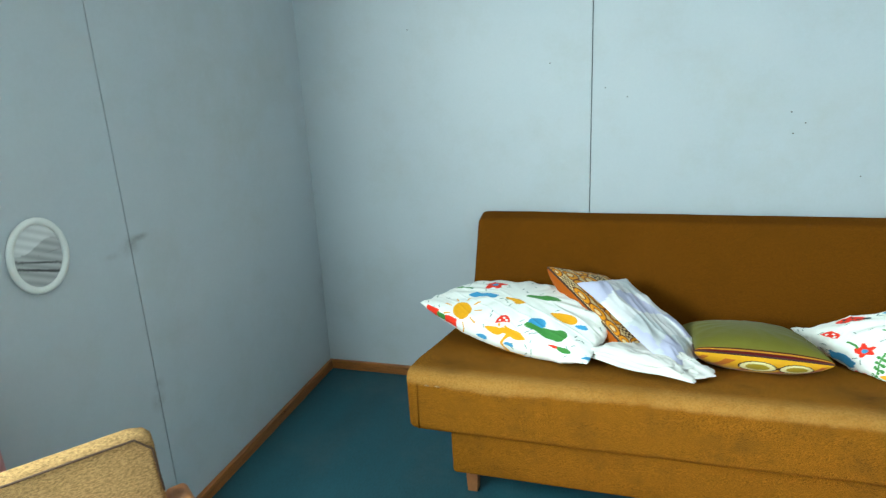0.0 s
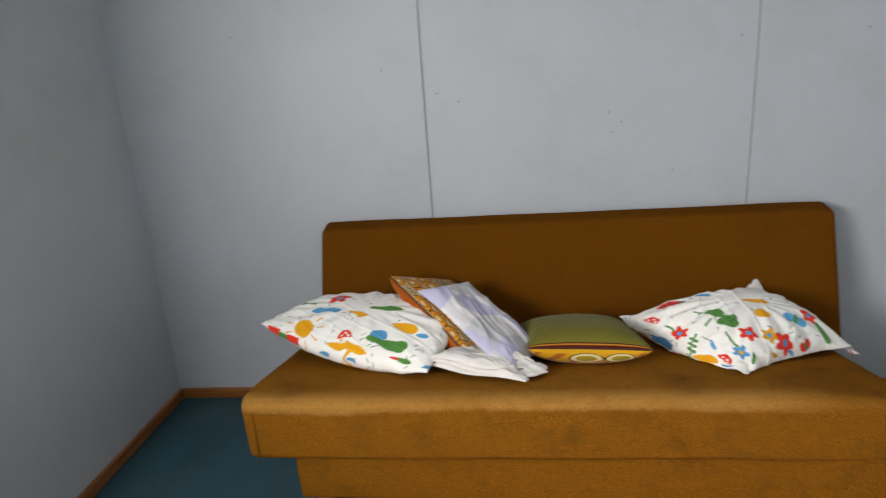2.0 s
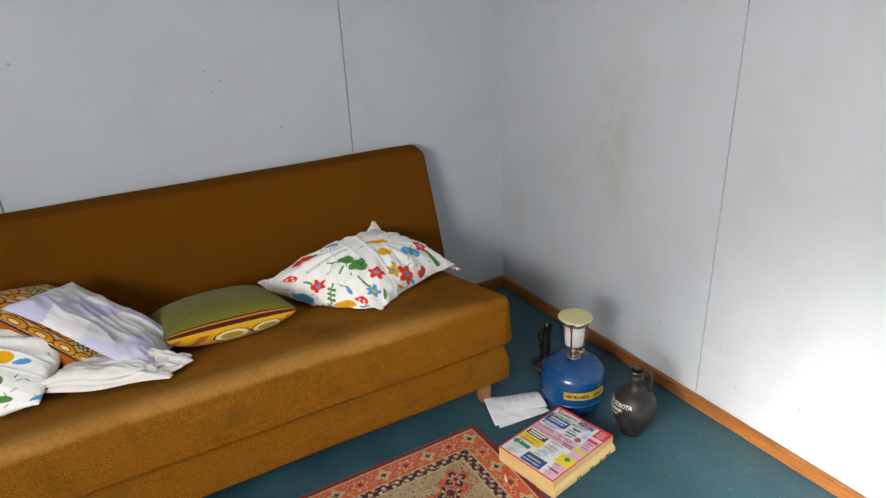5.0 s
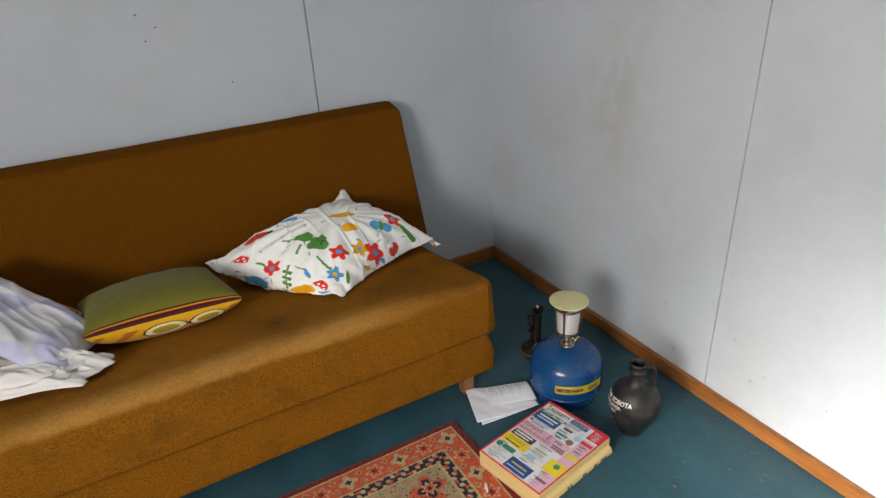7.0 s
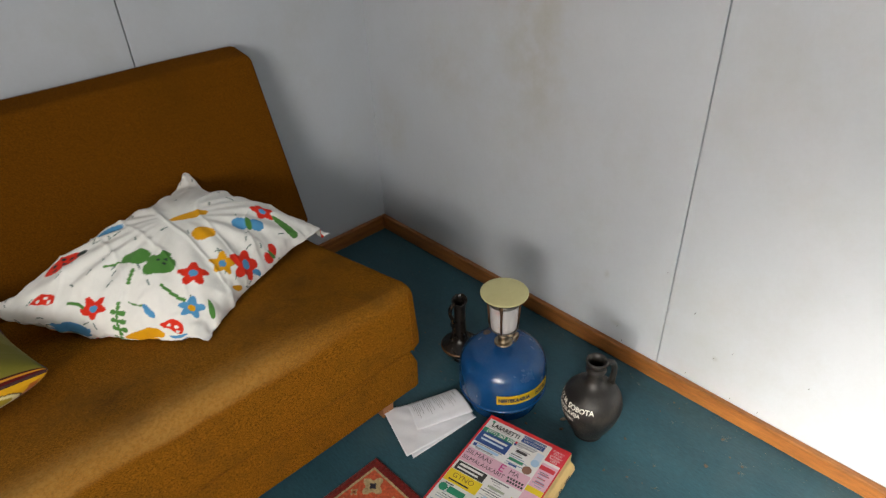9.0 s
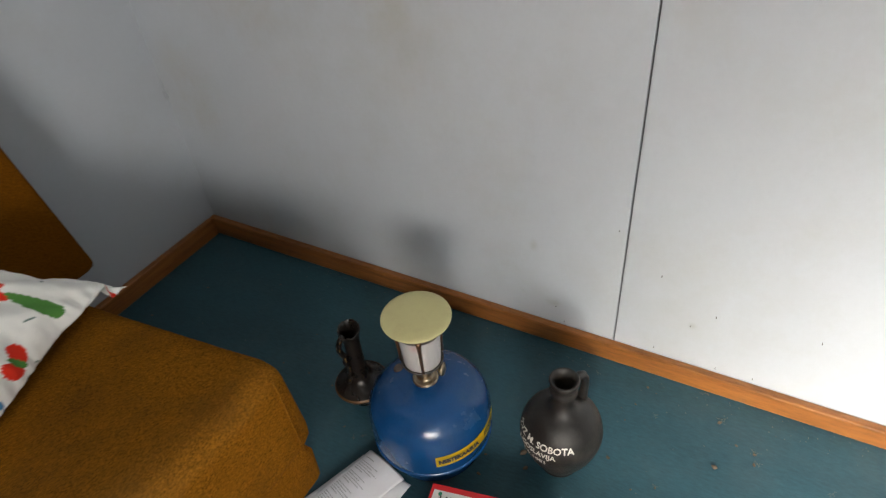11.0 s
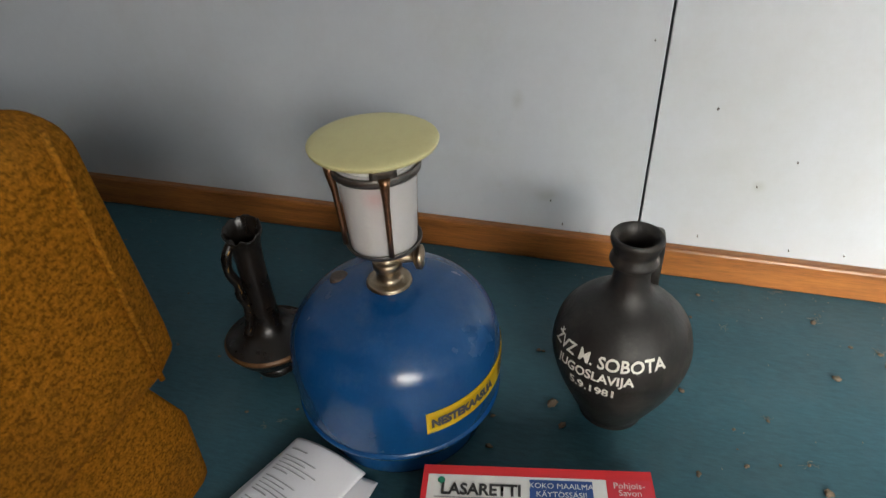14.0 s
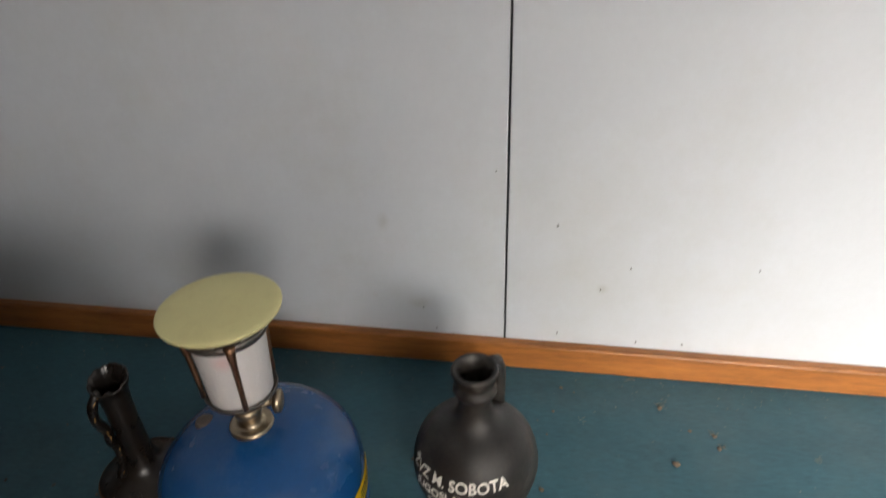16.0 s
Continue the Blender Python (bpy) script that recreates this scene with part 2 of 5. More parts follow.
PICTURE = printed("engraving", rough=0.5, bump=0.02)
GLASS = bpy.data.materials.new("window_glass")
GLASS.use_nodes = True
GLASS.node_tree.nodes["Principled BSDF"].inputs["Transmission Weight"].default_value = 1.0
GLASS.node_tree.nodes["Principled BSDF"].inputs["Roughness"].default_value = 0.02
CURTAIN = plain("pink_curtain", (0.62, 0.30, 0.30), rough=0.9, spread=0.12, scale=10, fine=300)
GRASS = plain("grass", (0.06, 0.11, 0.03), rough=0.95, spread=0.4, scale=2, fine=40)
INKS = {}


def ink(color):
    if color not in INKS:
        INKS[color] = plain("print_%02x%02x%02x" % tuple(int(c * 255) for c in color), color, rough=0.45, spread=0.05, bump=0.02)
    return INKS[color]


# ---- shape helpers ----
def to_mesh(name, bm, smooth=True):
    bmesh.ops.recalc_face_normals(bm, faces=bm.faces)
    me = bpy.data.meshes.new(name)
    bm.to_mesh(me)
    bm.free()
    for f in me.polygons:
        f.use_smooth = smooth
    return me


def part(name, shape, material, parent=None, label="", smooth=True):
    """Links a bmesh or mesh, given in world places, as one object under its thing."""
    me = to_mesh(name, shape, smooth) if isinstance(shape, bmesh.types.BMesh) else shape
    if not me.materials:
        me.materials.append(material)
    ob = new(name, me)
    if parent:
        base = Vector((0, 0, 0))
        up = parent
        while up:
            base += up.location
            up = up.parent
        me.transform(Matrix.Translation(-base))
        ob.parent = parent
    if label:
        ob["label"] = label
    return ob


def thing(name, place, label, category, group="", kind=""):
    e = new(name)
    e.location = place
    e.empty_display_size = 0.05
    return tagged(e, label, category, group, kind)


def box(x0, x1, y0, y1, z0, z1, bevel=0.0, bm=None, seg=2):
    bm = bm or bmesh.new()
    made = bmesh.ops.create_cube(bm, size=1)
    for v in made["verts"]:
        v.co = Vector(((x0 + x1) / 2 + v.co.x * (x1 - x0), (y0 + y1) / 2 + v.co.y * (y1 - y0), (z0 + z1) / 2 + v.co.z * (z1 - z0)))
    if bevel:
        edges = list({e for v in made["verts"] for e in v.link_edges})
        bmesh.ops.bevel(bm, geom=edges, offset=bevel, segments=seg, affect="EDGES", profile=0.5)
    return bm


def dense(profile, steps=8):
    """The rounded outline through the points of a profile."""
    pts, n = [], len(profile)
    for i in range(n - 1):
        p0, p1, p2, p3 = profile[max(i - 1, 0)], profile[i], profile[i + 1], profile[min(i + 2, n - 1)]
        for k in range(steps):
            s = k / steps
            pts.append([0.5 * (2 * b + (c - a) * s + (2 * a - 5 * b + 4 * c - d) * s * s + (3 * b - a - 3 * c + d) * s ** 3) for a, b, c, d in zip(p0, p1, p2, p3)])
    return pts + [list(profile[-1])]


def lathe(profile, place, seg=64, lean=(0, 0), smooth_steps=5):
    """Turns a profile of (radius, height) about an upright axis; the outline is rounded between its points."""
    pts = dense(profile, smooth_steps)
    bm = bmesh.new()
    rings = []
    for r, z in pts:
        if r < 1e-4:
            rings.append([bm.verts.new((place[0] + lean[0] * z, place[1] + lean[1] * z, place[2] + z))])
        else:
            rings.append([bm.verts.new((place[0] + lean[0] * z + r * math.cos(2 * math.pi * k / seg), place[1] + lean[1] * z + r * math.sin(2 * math.pi * k / seg), place[2] + z)) for k in range(seg)])
    for a, b in zip(rings, rings[1:]):
        for k in range(seg):
            q = [a[k % len(a)], a[(k + 1) % len(a)], b[(k + 1) % len(b)], b[k % len(b)]]
            u = list(dict.fromkeys(q))
            if len(u) > 2:
                bm.faces.new(u)
    return bm


def tube(points, radii, seg=10):
    """A round bar along points, with its own radius at each."""
    bm = bmesh.new()
    pts = [Vector(p) for p in points]
    rings = []
    for i, p in enumerate(pts):
        d = (pts[min(i + 1, len(pts) - 1)] - pts[max(i - 1, 0)]).normalized()
        a = d.cross(Vector((0.3, 0.2, 0.93))).normalized()
        if a.length < 0.5:
            a = d.cross(Vector((1, 0, 0))).normalized()
        b = d.cross(a)
        rings.append([bm.verts.new(p + radii[i] * (a * math.cos(2 * math.pi * k / seg) + b * math.sin(2 * math.pi * k / seg))) for k in range(seg)])
    for r, s in zip(rings, rings[1:]):
        for k in range(seg):
            bm.faces.new((r[k], r[(k + 1) % seg], s[(k + 1) % seg], s[k]))
    bm.faces.new(rings[0])
    bm.faces.new(rings[-1])
    return bm


def rounded(points, r, steps=4):
    """A closed outline with its corners rounded by r."""
    out = []
    n = len(points)
    for i in range(n):
        p = Vector(points[i])
        a, b = Vector(points[i - 1]) - p, Vector(points[(i + 1) % n]) - p
        k = min(r, a.length * 0.45, b.length * 0.45)
        s, e = p + a.normalized() * k, p + b.normalized() * k
        for j in range(steps + 1):
            f = j / steps
            out.append((1 - f) ** 2 * s + 2 * f * (1 - f) * p + f * f * e)
    return out


def loft(outline, x0, x1, round_end=0.03, steps=40, flare=None, rough=0.0):
    """A padded block: an outline in y and z drawn out along x, with rounded ends. flare(z): how much further each end reaches."""
    c = sum(outline, Vector((0, 0))) / len(outline)
    bm = bmesh.new()
    rings = []
    stations = [(0, 0.0), (0.0, 0.45), (0.3, 0.8), (1, 1.0)]
    xs = [(f * round_end, s) for f, s in stations]
    total = x1 - x0
    xs += [(round_end + (total - 2 * round_end) * k / steps, 1.0) for k in range(1, steps)]
    xs += [(total - f * round_end, s) for f, s in reversed(stations)]
    for d, s in xs:
        ring = []
        for p in outline:
            q = p - c
            inset = round_end * (1 - s)
            q = q * max(0.0, 1 - inset / max(q.length, 0.001) * 1.0)
            y, z = c + q
            x = x0 + d
            if flare:
                l, r = flare(z)
                x += -l * (1 - d / total) + r * d / total
            if rough:
                w = noise.noise(Vector((x * 3.1, y * 4.0, z * 4.0)))
                y += w * rough * 0.6
                z += noise.noise(Vector((x * 2.3 + 7, y * 3.0, z))) * rough
            ring.append(bm.verts.new((x, y, z)))
        rings.append(ring)
    n = len(outline)
    for a, b in zip(rings, rings[1:]):
        for k in range(n):
            bm.faces.new((a[k], a[(k + 1) % n], b[(k + 1) % n], b[k]))
    bm.faces.new(rings[0])
    bm.faces.new(rings[-1])
    return bm


def grid(name, top, colors=None, bottom=None, under=None):
    """A sheet from an array of places (n, m, 3), closed underneath by a second one, with its print."""
    n, m = top.shape[:2]
    idx = np.arange(n * m).reshape(n, m)
    quads = np.stack([idx[:-1, :-1], idx[1:, :-1], idx[1:, 1:], idx[:-1, 1:]], -1).reshape(-1, 4)
    verts = top.reshape(-1, 3)
    if bottom is not None:
        verts = np.concatenate([verts, bottom.reshape(-1, 3)])
        k = n * m
        rim = np.concatenate([idx[0, :], idx[1:, -1], idx[-1, -2::-1], idx[-2:0:-1, 0]])
        nxt = np.roll(rim, -1)
        quads = np.concatenate([quads, quads[:, ::-1] + k, np.stack([rim, nxt, nxt + k, rim + k], -1)])
    me = bpy.data.meshes.new(name)
    me.from_pydata(verts.tolist(), [], quads.tolist())
    me.polygons.foreach_set("use_smooth", np.ones(len(me.polygons), bool))
    if colors is not None:
        c = colors.reshape(-1, 3)
        if bottom is not None:
            c = np.concatenate([c, c if under is None else under.reshape(-1, 3)])
        full = np.ones((len(c), 4), np.float32)
        full[:, :3] = c
        me.color_attributes.new("print", "FLOAT_COLOR", "POINT").data.foreach_set("color", full.ravel())
    me.update()
    bm = bmesh.new()
    bm.from_mesh(me)
    bmesh.ops.recalc_face_normals(bm, faces=bm.faces)
    bm.to_mesh(me)
    bm.free()
    return me


def rgb(r, g, b):
    """Linear colour from the eye's 0 to 255 values."""
    return np.array([(v / 255) ** 2.2 for v in (r, g, b)])


def letters(body, size, align="LEFT", bold=0.0):
    """Flat lettering in the built-in font, as a mesh in x and y."""
    c = bpy.data.curves.new("lettering", "FONT")
    c.body, c.size, c.align_x = body, size, align
    c.resolution_u = 3
    c.offset = bold
    ob = new("lettering", c)
    me = bpy.data.meshes.new_from_object(ob.evaluated_get(bpy.context.evaluated_depsgraph_get()))
    bpy.data.objects.remove(ob)
    return me


# ---- the room ----
LEFT, FRONT, HIGH = -3.148, -3.75, 2.35
BOARD = 0.012
floor = tagged(part("floor", box(LEFT - 0.1, 0.1, FRONT - 0.1, 0.1, -0.08, 0), FLOOR, smooth=False), "worn blue-green sheet floor covering with crumbs and dirt", "floor", kind="structure")
ceiling = tagged(part("ceiling", box(LEFT - 0.1, 0.1, FRONT - 0.1, 0.1, HIGH, HIGH + 0.08), CEIL, smooth=False), "plain off-white ceiling", "ceiling", kind="structure")


def boards(wall, spans, across, plane, inward):
    """Painted boards, a few millimetres apart, on the room side of a wall."""
    for a, b, z0, z1 in spans:
        near, far = plane, plane - inward * BOARD
        lo, hi = min(near, far), max(near, far)
        g = 0.0016
        if across == "x":
            bm = box(a + g, b - g, lo, hi, z0, z1, 0.001, seg=1)
        else:
            bm = box(lo, hi, a + g, b - g, z0, z1, 0.001, seg=1)
        part("panel", bm, WALL, wall, smooth=False)


wall_north = tagged(part("wall_north", box(LEFT - 0.1, 0.1, BOARD, 0.1, 0, HIGH), GAP, smooth=False), "pale blue-grey painted board wall with dark joints", "wall", kind="structure")
boards(wall_north, [(LEFT - 0.004, -1.93, 0, HIGH), (-1.93, -0.734, 0, HIGH), (-0.734, 0.004, 0, HIGH)], "x", 0, -1)
wall_east = tagged(part("wall_east", box(BOARD, 0.1, FRONT, BOARD, 0, HIGH), GAP, smooth=False), "pale blue-grey painted board wall with yellowish stains", "wall", kind="structure")
boards(wall_east, [(-1.169, 0.004, 0, HIGH), (-2.373, -1.169, 0, HIGH), (FRONT, -2.373, 0, HIGH)], "y", 0, -1)
WY0, WY1, WZ0, WZ1 = -3.40, -2.0, 0.8, 1.85
bm = box(LEFT - 0.1, LEFT - BOARD, WY1, BOARD, 0, HIGH)
box(LEFT - 0.1, LEFT - BOARD, FRONT, WY0, 0, HIGH, bm=bm)
box(LEFT - 0.1, LEFT - BOARD, WY0, WY1, 0, WZ0, bm=bm)
box(LEFT - 0.1, LEFT - BOARD, WY0, WY1, WZ1, HIGH, bm=bm)
wall_west = tagged(part("wall_west", bm, GAP, smooth=False), "pale blue-grey painted board wall with a window", "wall", kind="structure")
boards(wall_west, [(-1.108, 0.004, 0, HIGH), (WY1, -1.108, 0, HIGH), (FRONT, WY0, 0, HIGH), (WY0, WY1, 0, WZ0), (WY0, WY1, WZ1, HIGH)], "y", LEFT, 1)
wall_south = tagged(part("wall_south", box(LEFT - 0.1, 0.1, FRONT - 0.1, FRONT, 0, HIGH), WALL, smooth=False), "plain pale blue-grey painted board wall", "wall", kind="structure")

SKEW = Matrix.Translation((LEFT, 0, 0)) @ Matrix.Rotation(radians(1.2), 4, "Z") @ Matrix.Translation((-LEFT, 0, 0))
wall_west.matrix_basis = SKEW
window = thing("window_1", (LEFT, (WY0 + WY1) / 2, WZ0), "white wooden window that lets in daylight", "window", kind="structure")
bm = bmesh.new()
for y0, y1, z0, z1 in ((WY0, WY0 + 0.05, WZ0, WZ1), (WY1 - 0.05, WY1, WZ0, WZ1), (WY0 + 0.05, WY1 - 0.05, WZ0, WZ0 + 0.05), (WY0 + 0.05, WY1 - 0.05, WZ1 - 0.05, WZ1), ((WY0 + WY1) / 2 - 0.03, (WY0 + WY1) / 2 + 0.03, WZ0 + 0.05, WZ1 - 0.05)):
    box(LEFT - 0.09, LEFT - 0.04, y0, y1, z0, z1, bm=bm)
part("window_frame", bm, WHITE_FRAME, window, smooth=False)
for y0, y1 in ((WY0 + 0.05, (WY0 + WY1) / 2 - 0.03), ((WY0 + WY1) / 2 + 0.03, WY1 - 0.05)):
    pane = part("pane", box(LEFT - 0.07, LEFT - 0.066, y0, y1, WZ0 + 0.05, WZ1 - 0.05), GLASS, window, smooth=False)
    pane.visible_shadow = False
window.matrix_basis = SKEW @ window.matrix_basis
curtain_y, curtain_z = np.meshgrid(np.linspace(-2.04, -1.612, 90), np.linspace(0.52, 1.98, 24), indexing="ij")
pleat = 0.5 + 0.5 * np.sin(curtain_y * 88 + 0.5 * np.sin(curtain_z * 3))
front = np.stack([LEFT + 0.006 + 0.034 * pleat * (1.15 - 0.25 * curtain_z / 2), curtain_y + 0.006 * np.sin(curtain_z * 5), curtain_z], -1)
curtain = tagged(part("curtain", grid("curtain", front, None, front - np.array([0.0015, 0, 0])), CURTAIN), "pleated pink curtain hanging on the wall beside the window", "curtain")
curtain.matrix_basis = SKEW
ground = tagged(part("ground", box(-400, 400, -400, 400, -0.62, -0.6), GRASS, smooth=False), "grass outside the window", "ground", kind="structure")


def skirting(name, x0, x1, y0, y1, material):
    bm = box(x0, x1, y0, y1, 0, 0.045, 0.004)
    for v in bm.verts:
        if v.co.z > 0.02:
            v.co.z += 0.011 * max(0.0, 1 + v.co.y / 1.5) * max(0.0, 1 + v.co.x / 3.2)
    ob = part(name, bm, material, smooth=False)
    return tagged(ob, "orange-brown varnished pine skirting board along the floor", "skirting board", kind="structure")


skirting("baseboard", LEFT + 0.0125, -0.0185, -0.018, -0.0005, PINE_N)
skirting("baseboard", -0.018, -0.0005, -1.905, -0.0005, PINE_E)
skirting("baseboard", -0.018, -0.0005, FRONT + 0.013, -1.908, PINE_E)
skirting("baseboard", LEFT + 0.0005, LEFT + 0.018, FRONT + 0.013, -0.0005, PINE_E).matrix_basis = SKEW
skirting("baseboard", LEFT + 0.0125, -0.0125, FRONT + 0.0005, FRONT + 0.012, PINE_N)

# ---- sofa ----

sofa = thing("sofa", (-1.42, -0.46, 0), "long mustard-brown velour sofa with worn seat and small wooden feet", "sofa")
seat_line = rounded([(-0.880, 0.292), (-0.887, 0.476), (-0.862, 0.490), (-0.76, 0.480), (-0.45, 0.425), (-0.13, 0.365), (-0.13, 0.295)], 0.024, 5)
seat_shape = loft(seat_line, -2.415, -0.570, 0.028, 60, flare=lambda z: (0.0, 0.1 * (0.29 - z)), rough=0.006)
for v in seat_shape.verts:
    if v.co.z > 0.34:
        k, f = min(max((v.co.x + 0.86) / 0.26, 0), 1), min(max((v.co.y + 0.98) / 0.18, 0.6), 1)
        v.co.z -= 0.023 * k * k * (3 - 2 * k) * f * min(1, (v.co.z - 0.34) / 0.05)
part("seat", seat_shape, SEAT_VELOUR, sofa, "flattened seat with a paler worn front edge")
part("piping", tube([(-0.612, -0.8868, 0.468), (-0.610, -0.8868, 0.42), (-0.607, -0.8850, 0.36), (-0.604, -0.8832, 0.305)], [0.0018] * 4, 8), SEAT_VELOUR, sofa)
part("piping", tube([(-2.378, -0.8866, 0.468), (-2.379, -0.8866, 0.42), (-2.380, -0.8848, 0.36), (-2.380, -0.8830, 0.305)], [0.0018] * 4, 8), SEAT_VELOUR, sofa)
back_line = rounded([(-0.235, 0.30), (-0.115, 0.789), (-0.030, 0.805), (-0.075, 0.30)], 0.014, 4)
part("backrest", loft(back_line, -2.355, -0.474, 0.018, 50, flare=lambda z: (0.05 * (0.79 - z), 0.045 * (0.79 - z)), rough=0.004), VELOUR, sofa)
base_line = rounded([(-0.832, 0.122), (-0.835, 0.20), (-0.8365, 0.245), (-0.838, 0.288), (-0.12, 0.288), (-0.12, 0.245), (-0.12, 0.20), (-0.12, 0.122)], 0.012, 3)
part("base", loft(base_line, -2.293, -0.565, 0.012, 40, flare=lambda z: (0.0, min(0.012, max(-0.024, 0.42 * (0.228 - z)))), rough=0.003), SEAT_VELOUR, sofa)
for x, y in ((-2.252, -0.735), (-0.607, -0.742), (-2.252, -0.18), (-0.605, -0.18)):
    bm = box(x - 0.022, x + 0.022, y - 0.022, y + 0.022, 0, 0.126, 0.003)
    for v in bm.verts:
        k = 1 - 0.22 * (1 - v.co.z / 0.126)
        v.co.x, v.co.y = x + (v.co.x - x) * k, y + (v.co.y - y) * k
    part("foot", bm, FRAMEWOOD, sofa, "reddish wooden foot", smooth=False)


for x in (-2.345, -2.312):
    part("tear", tube([(x - 0.008, -0.8895, 0.459), (x, -0.8905, 0.4605), (x + 0.009, -0.8895, 0.4585)], [0.0012, 0.003, 0.001], 8), TWEED, sofa, "small pale tear in the cloth")

# ---- prints ----
RED, GREEN, BLUE, GOLDEN, INKY = rgb(226, 54, 36), rgb(82, 136, 66), rgb(84, 152, 200), rgb(230, 164, 30), rgb(50, 62, 60)


def stamp(c, s, t, kind, x, y, size, turn=0.0, color=RED):
    """Prints one motif at (x, y), in metres on the cloth, into the colours c."""
    a = radians(turn)
    p, q = s - x, t - y
    p, q = (p * math.cos(a) + q * math.sin(a)) / size, (-p * math.sin(a) + q * math.cos(a)) / size
    r, ang = np.hypot(p, q), np.arctan2(q, p)

    def put(mask, tint):
        c[mask] = tint

    if kind == "flower":
        put(r < 0.80 + 0.20 * np.cos(5 * ang), color)
        put(r < 0.28, BLUE if color is not BLUE else GOLDEN)
    elif kind == "sun":
        put(r < 0.6, GOLDEN)
        put((r > 0.78) & (r < 1.25) & (np.cos(9 * ang) > 0.93), GOLDEN)
    elif kind == "beetle":
        put((p / 1.0) ** 2 + (q / 0.68) ** 2 < 1, color)
        put((p - 1.05) ** 2 + q ** 2 < 0.09, INKY)
        for i, j in ((-0.4, 0.25), (0.1, 0.3), (0.1, -0.25), (-0.45, -0.2), (0.5, 0.05)):
            put((p - i) ** 2 + (q - j) ** 2 < 0.02, INKY)
    elif kind == "mushroom":
        put((r < 0.95) & (q > -0.15), RED)
        put((np.abs(p) < 0.3) & (q < -0.1) & (q > -0.8), rgb(238, 236, 228))
        for i, j in ((-0.4, 0.2), (0.15, 0.45), (0.5, 0.1)):
            put((p - i) ** 2 + (q - j) ** 2 < 0.028, rgb(240, 238, 232))
    elif kind == "wing":
        put((np.abs(p) < 1) & (np.abs(q) < 0.18 + 0.32 * np.abs(np.sin(3 * p))), color)
        put((p / 0.22) ** 2 + (q / 0.45) ** 2 < 1, GREEN)
    elif kind == "leaf":
        put((p / 1.0) ** 2 + (q / (0.34 + 0.1 * p)) ** 2 < 1, color)
    elif kind == "stalk":
        put((np.abs(q) < 0.07) & (np.abs(p) < 1), GREEN)
        for i in (-0.6, -0.1, 0.4):
            put(((p - i) / 0.16) ** 2 + ((np.abs(q) - 0.2) / 0.14) ** 2 < 1, GREEN)
    elif kind == "disc":
        put((p / 1.0) ** 2 + (q / 0.88) ** 2 < 1, color)
    elif kind == "bear":
        put((p / 1.0) ** 2 + (q / 0.85) ** 2 < 1, color)
        for i, j in ((0.75, 0.72), (-0.1, 0.95)):
            put((p - i) ** 2 + (q - j) ** 2 < 0.09, color)
        for i, j in ((0.5, 0.2), (0.1, 0.3), (0.25, -0.1)):
            put((p - i) ** 2 + (q - j) ** 2 < 0.012, INKY)
    elif kind == "slim":
        put(p ** 2 + (q / (0.22 + 0.06 * np.sin(4 * p))) ** 2 < 1, color)
    elif kind == "line":
        put((np.abs(p) < 1) & (np.abs(q) < 0.14), color)
    elif kind == "bar":
        put((np.abs(p) < 1) & (np.abs(q) < 0.42), color)


def ticks(c, s, t, seed, count, w, h):
    """Short dark dashes scattered over a print."""
    rnd = random.Random(seed)
    for _ in range(count):
        x, y, a = rnd.uniform(-w, w), rnd.uniform(-h, h), rnd.choice((0.6, -0.7, 2.2, 1.4))
        p, q = s - x, t - y
        p, q = p * math.cos(a) + q * math.sin(a), -p * math.sin(a) + q * math.cos(a)
        m = (np.abs(p) < 0.0075) & (np.abs(q + 12 * p * p) < 0.0014)
        c[m] = rgb(96, 120, 112)


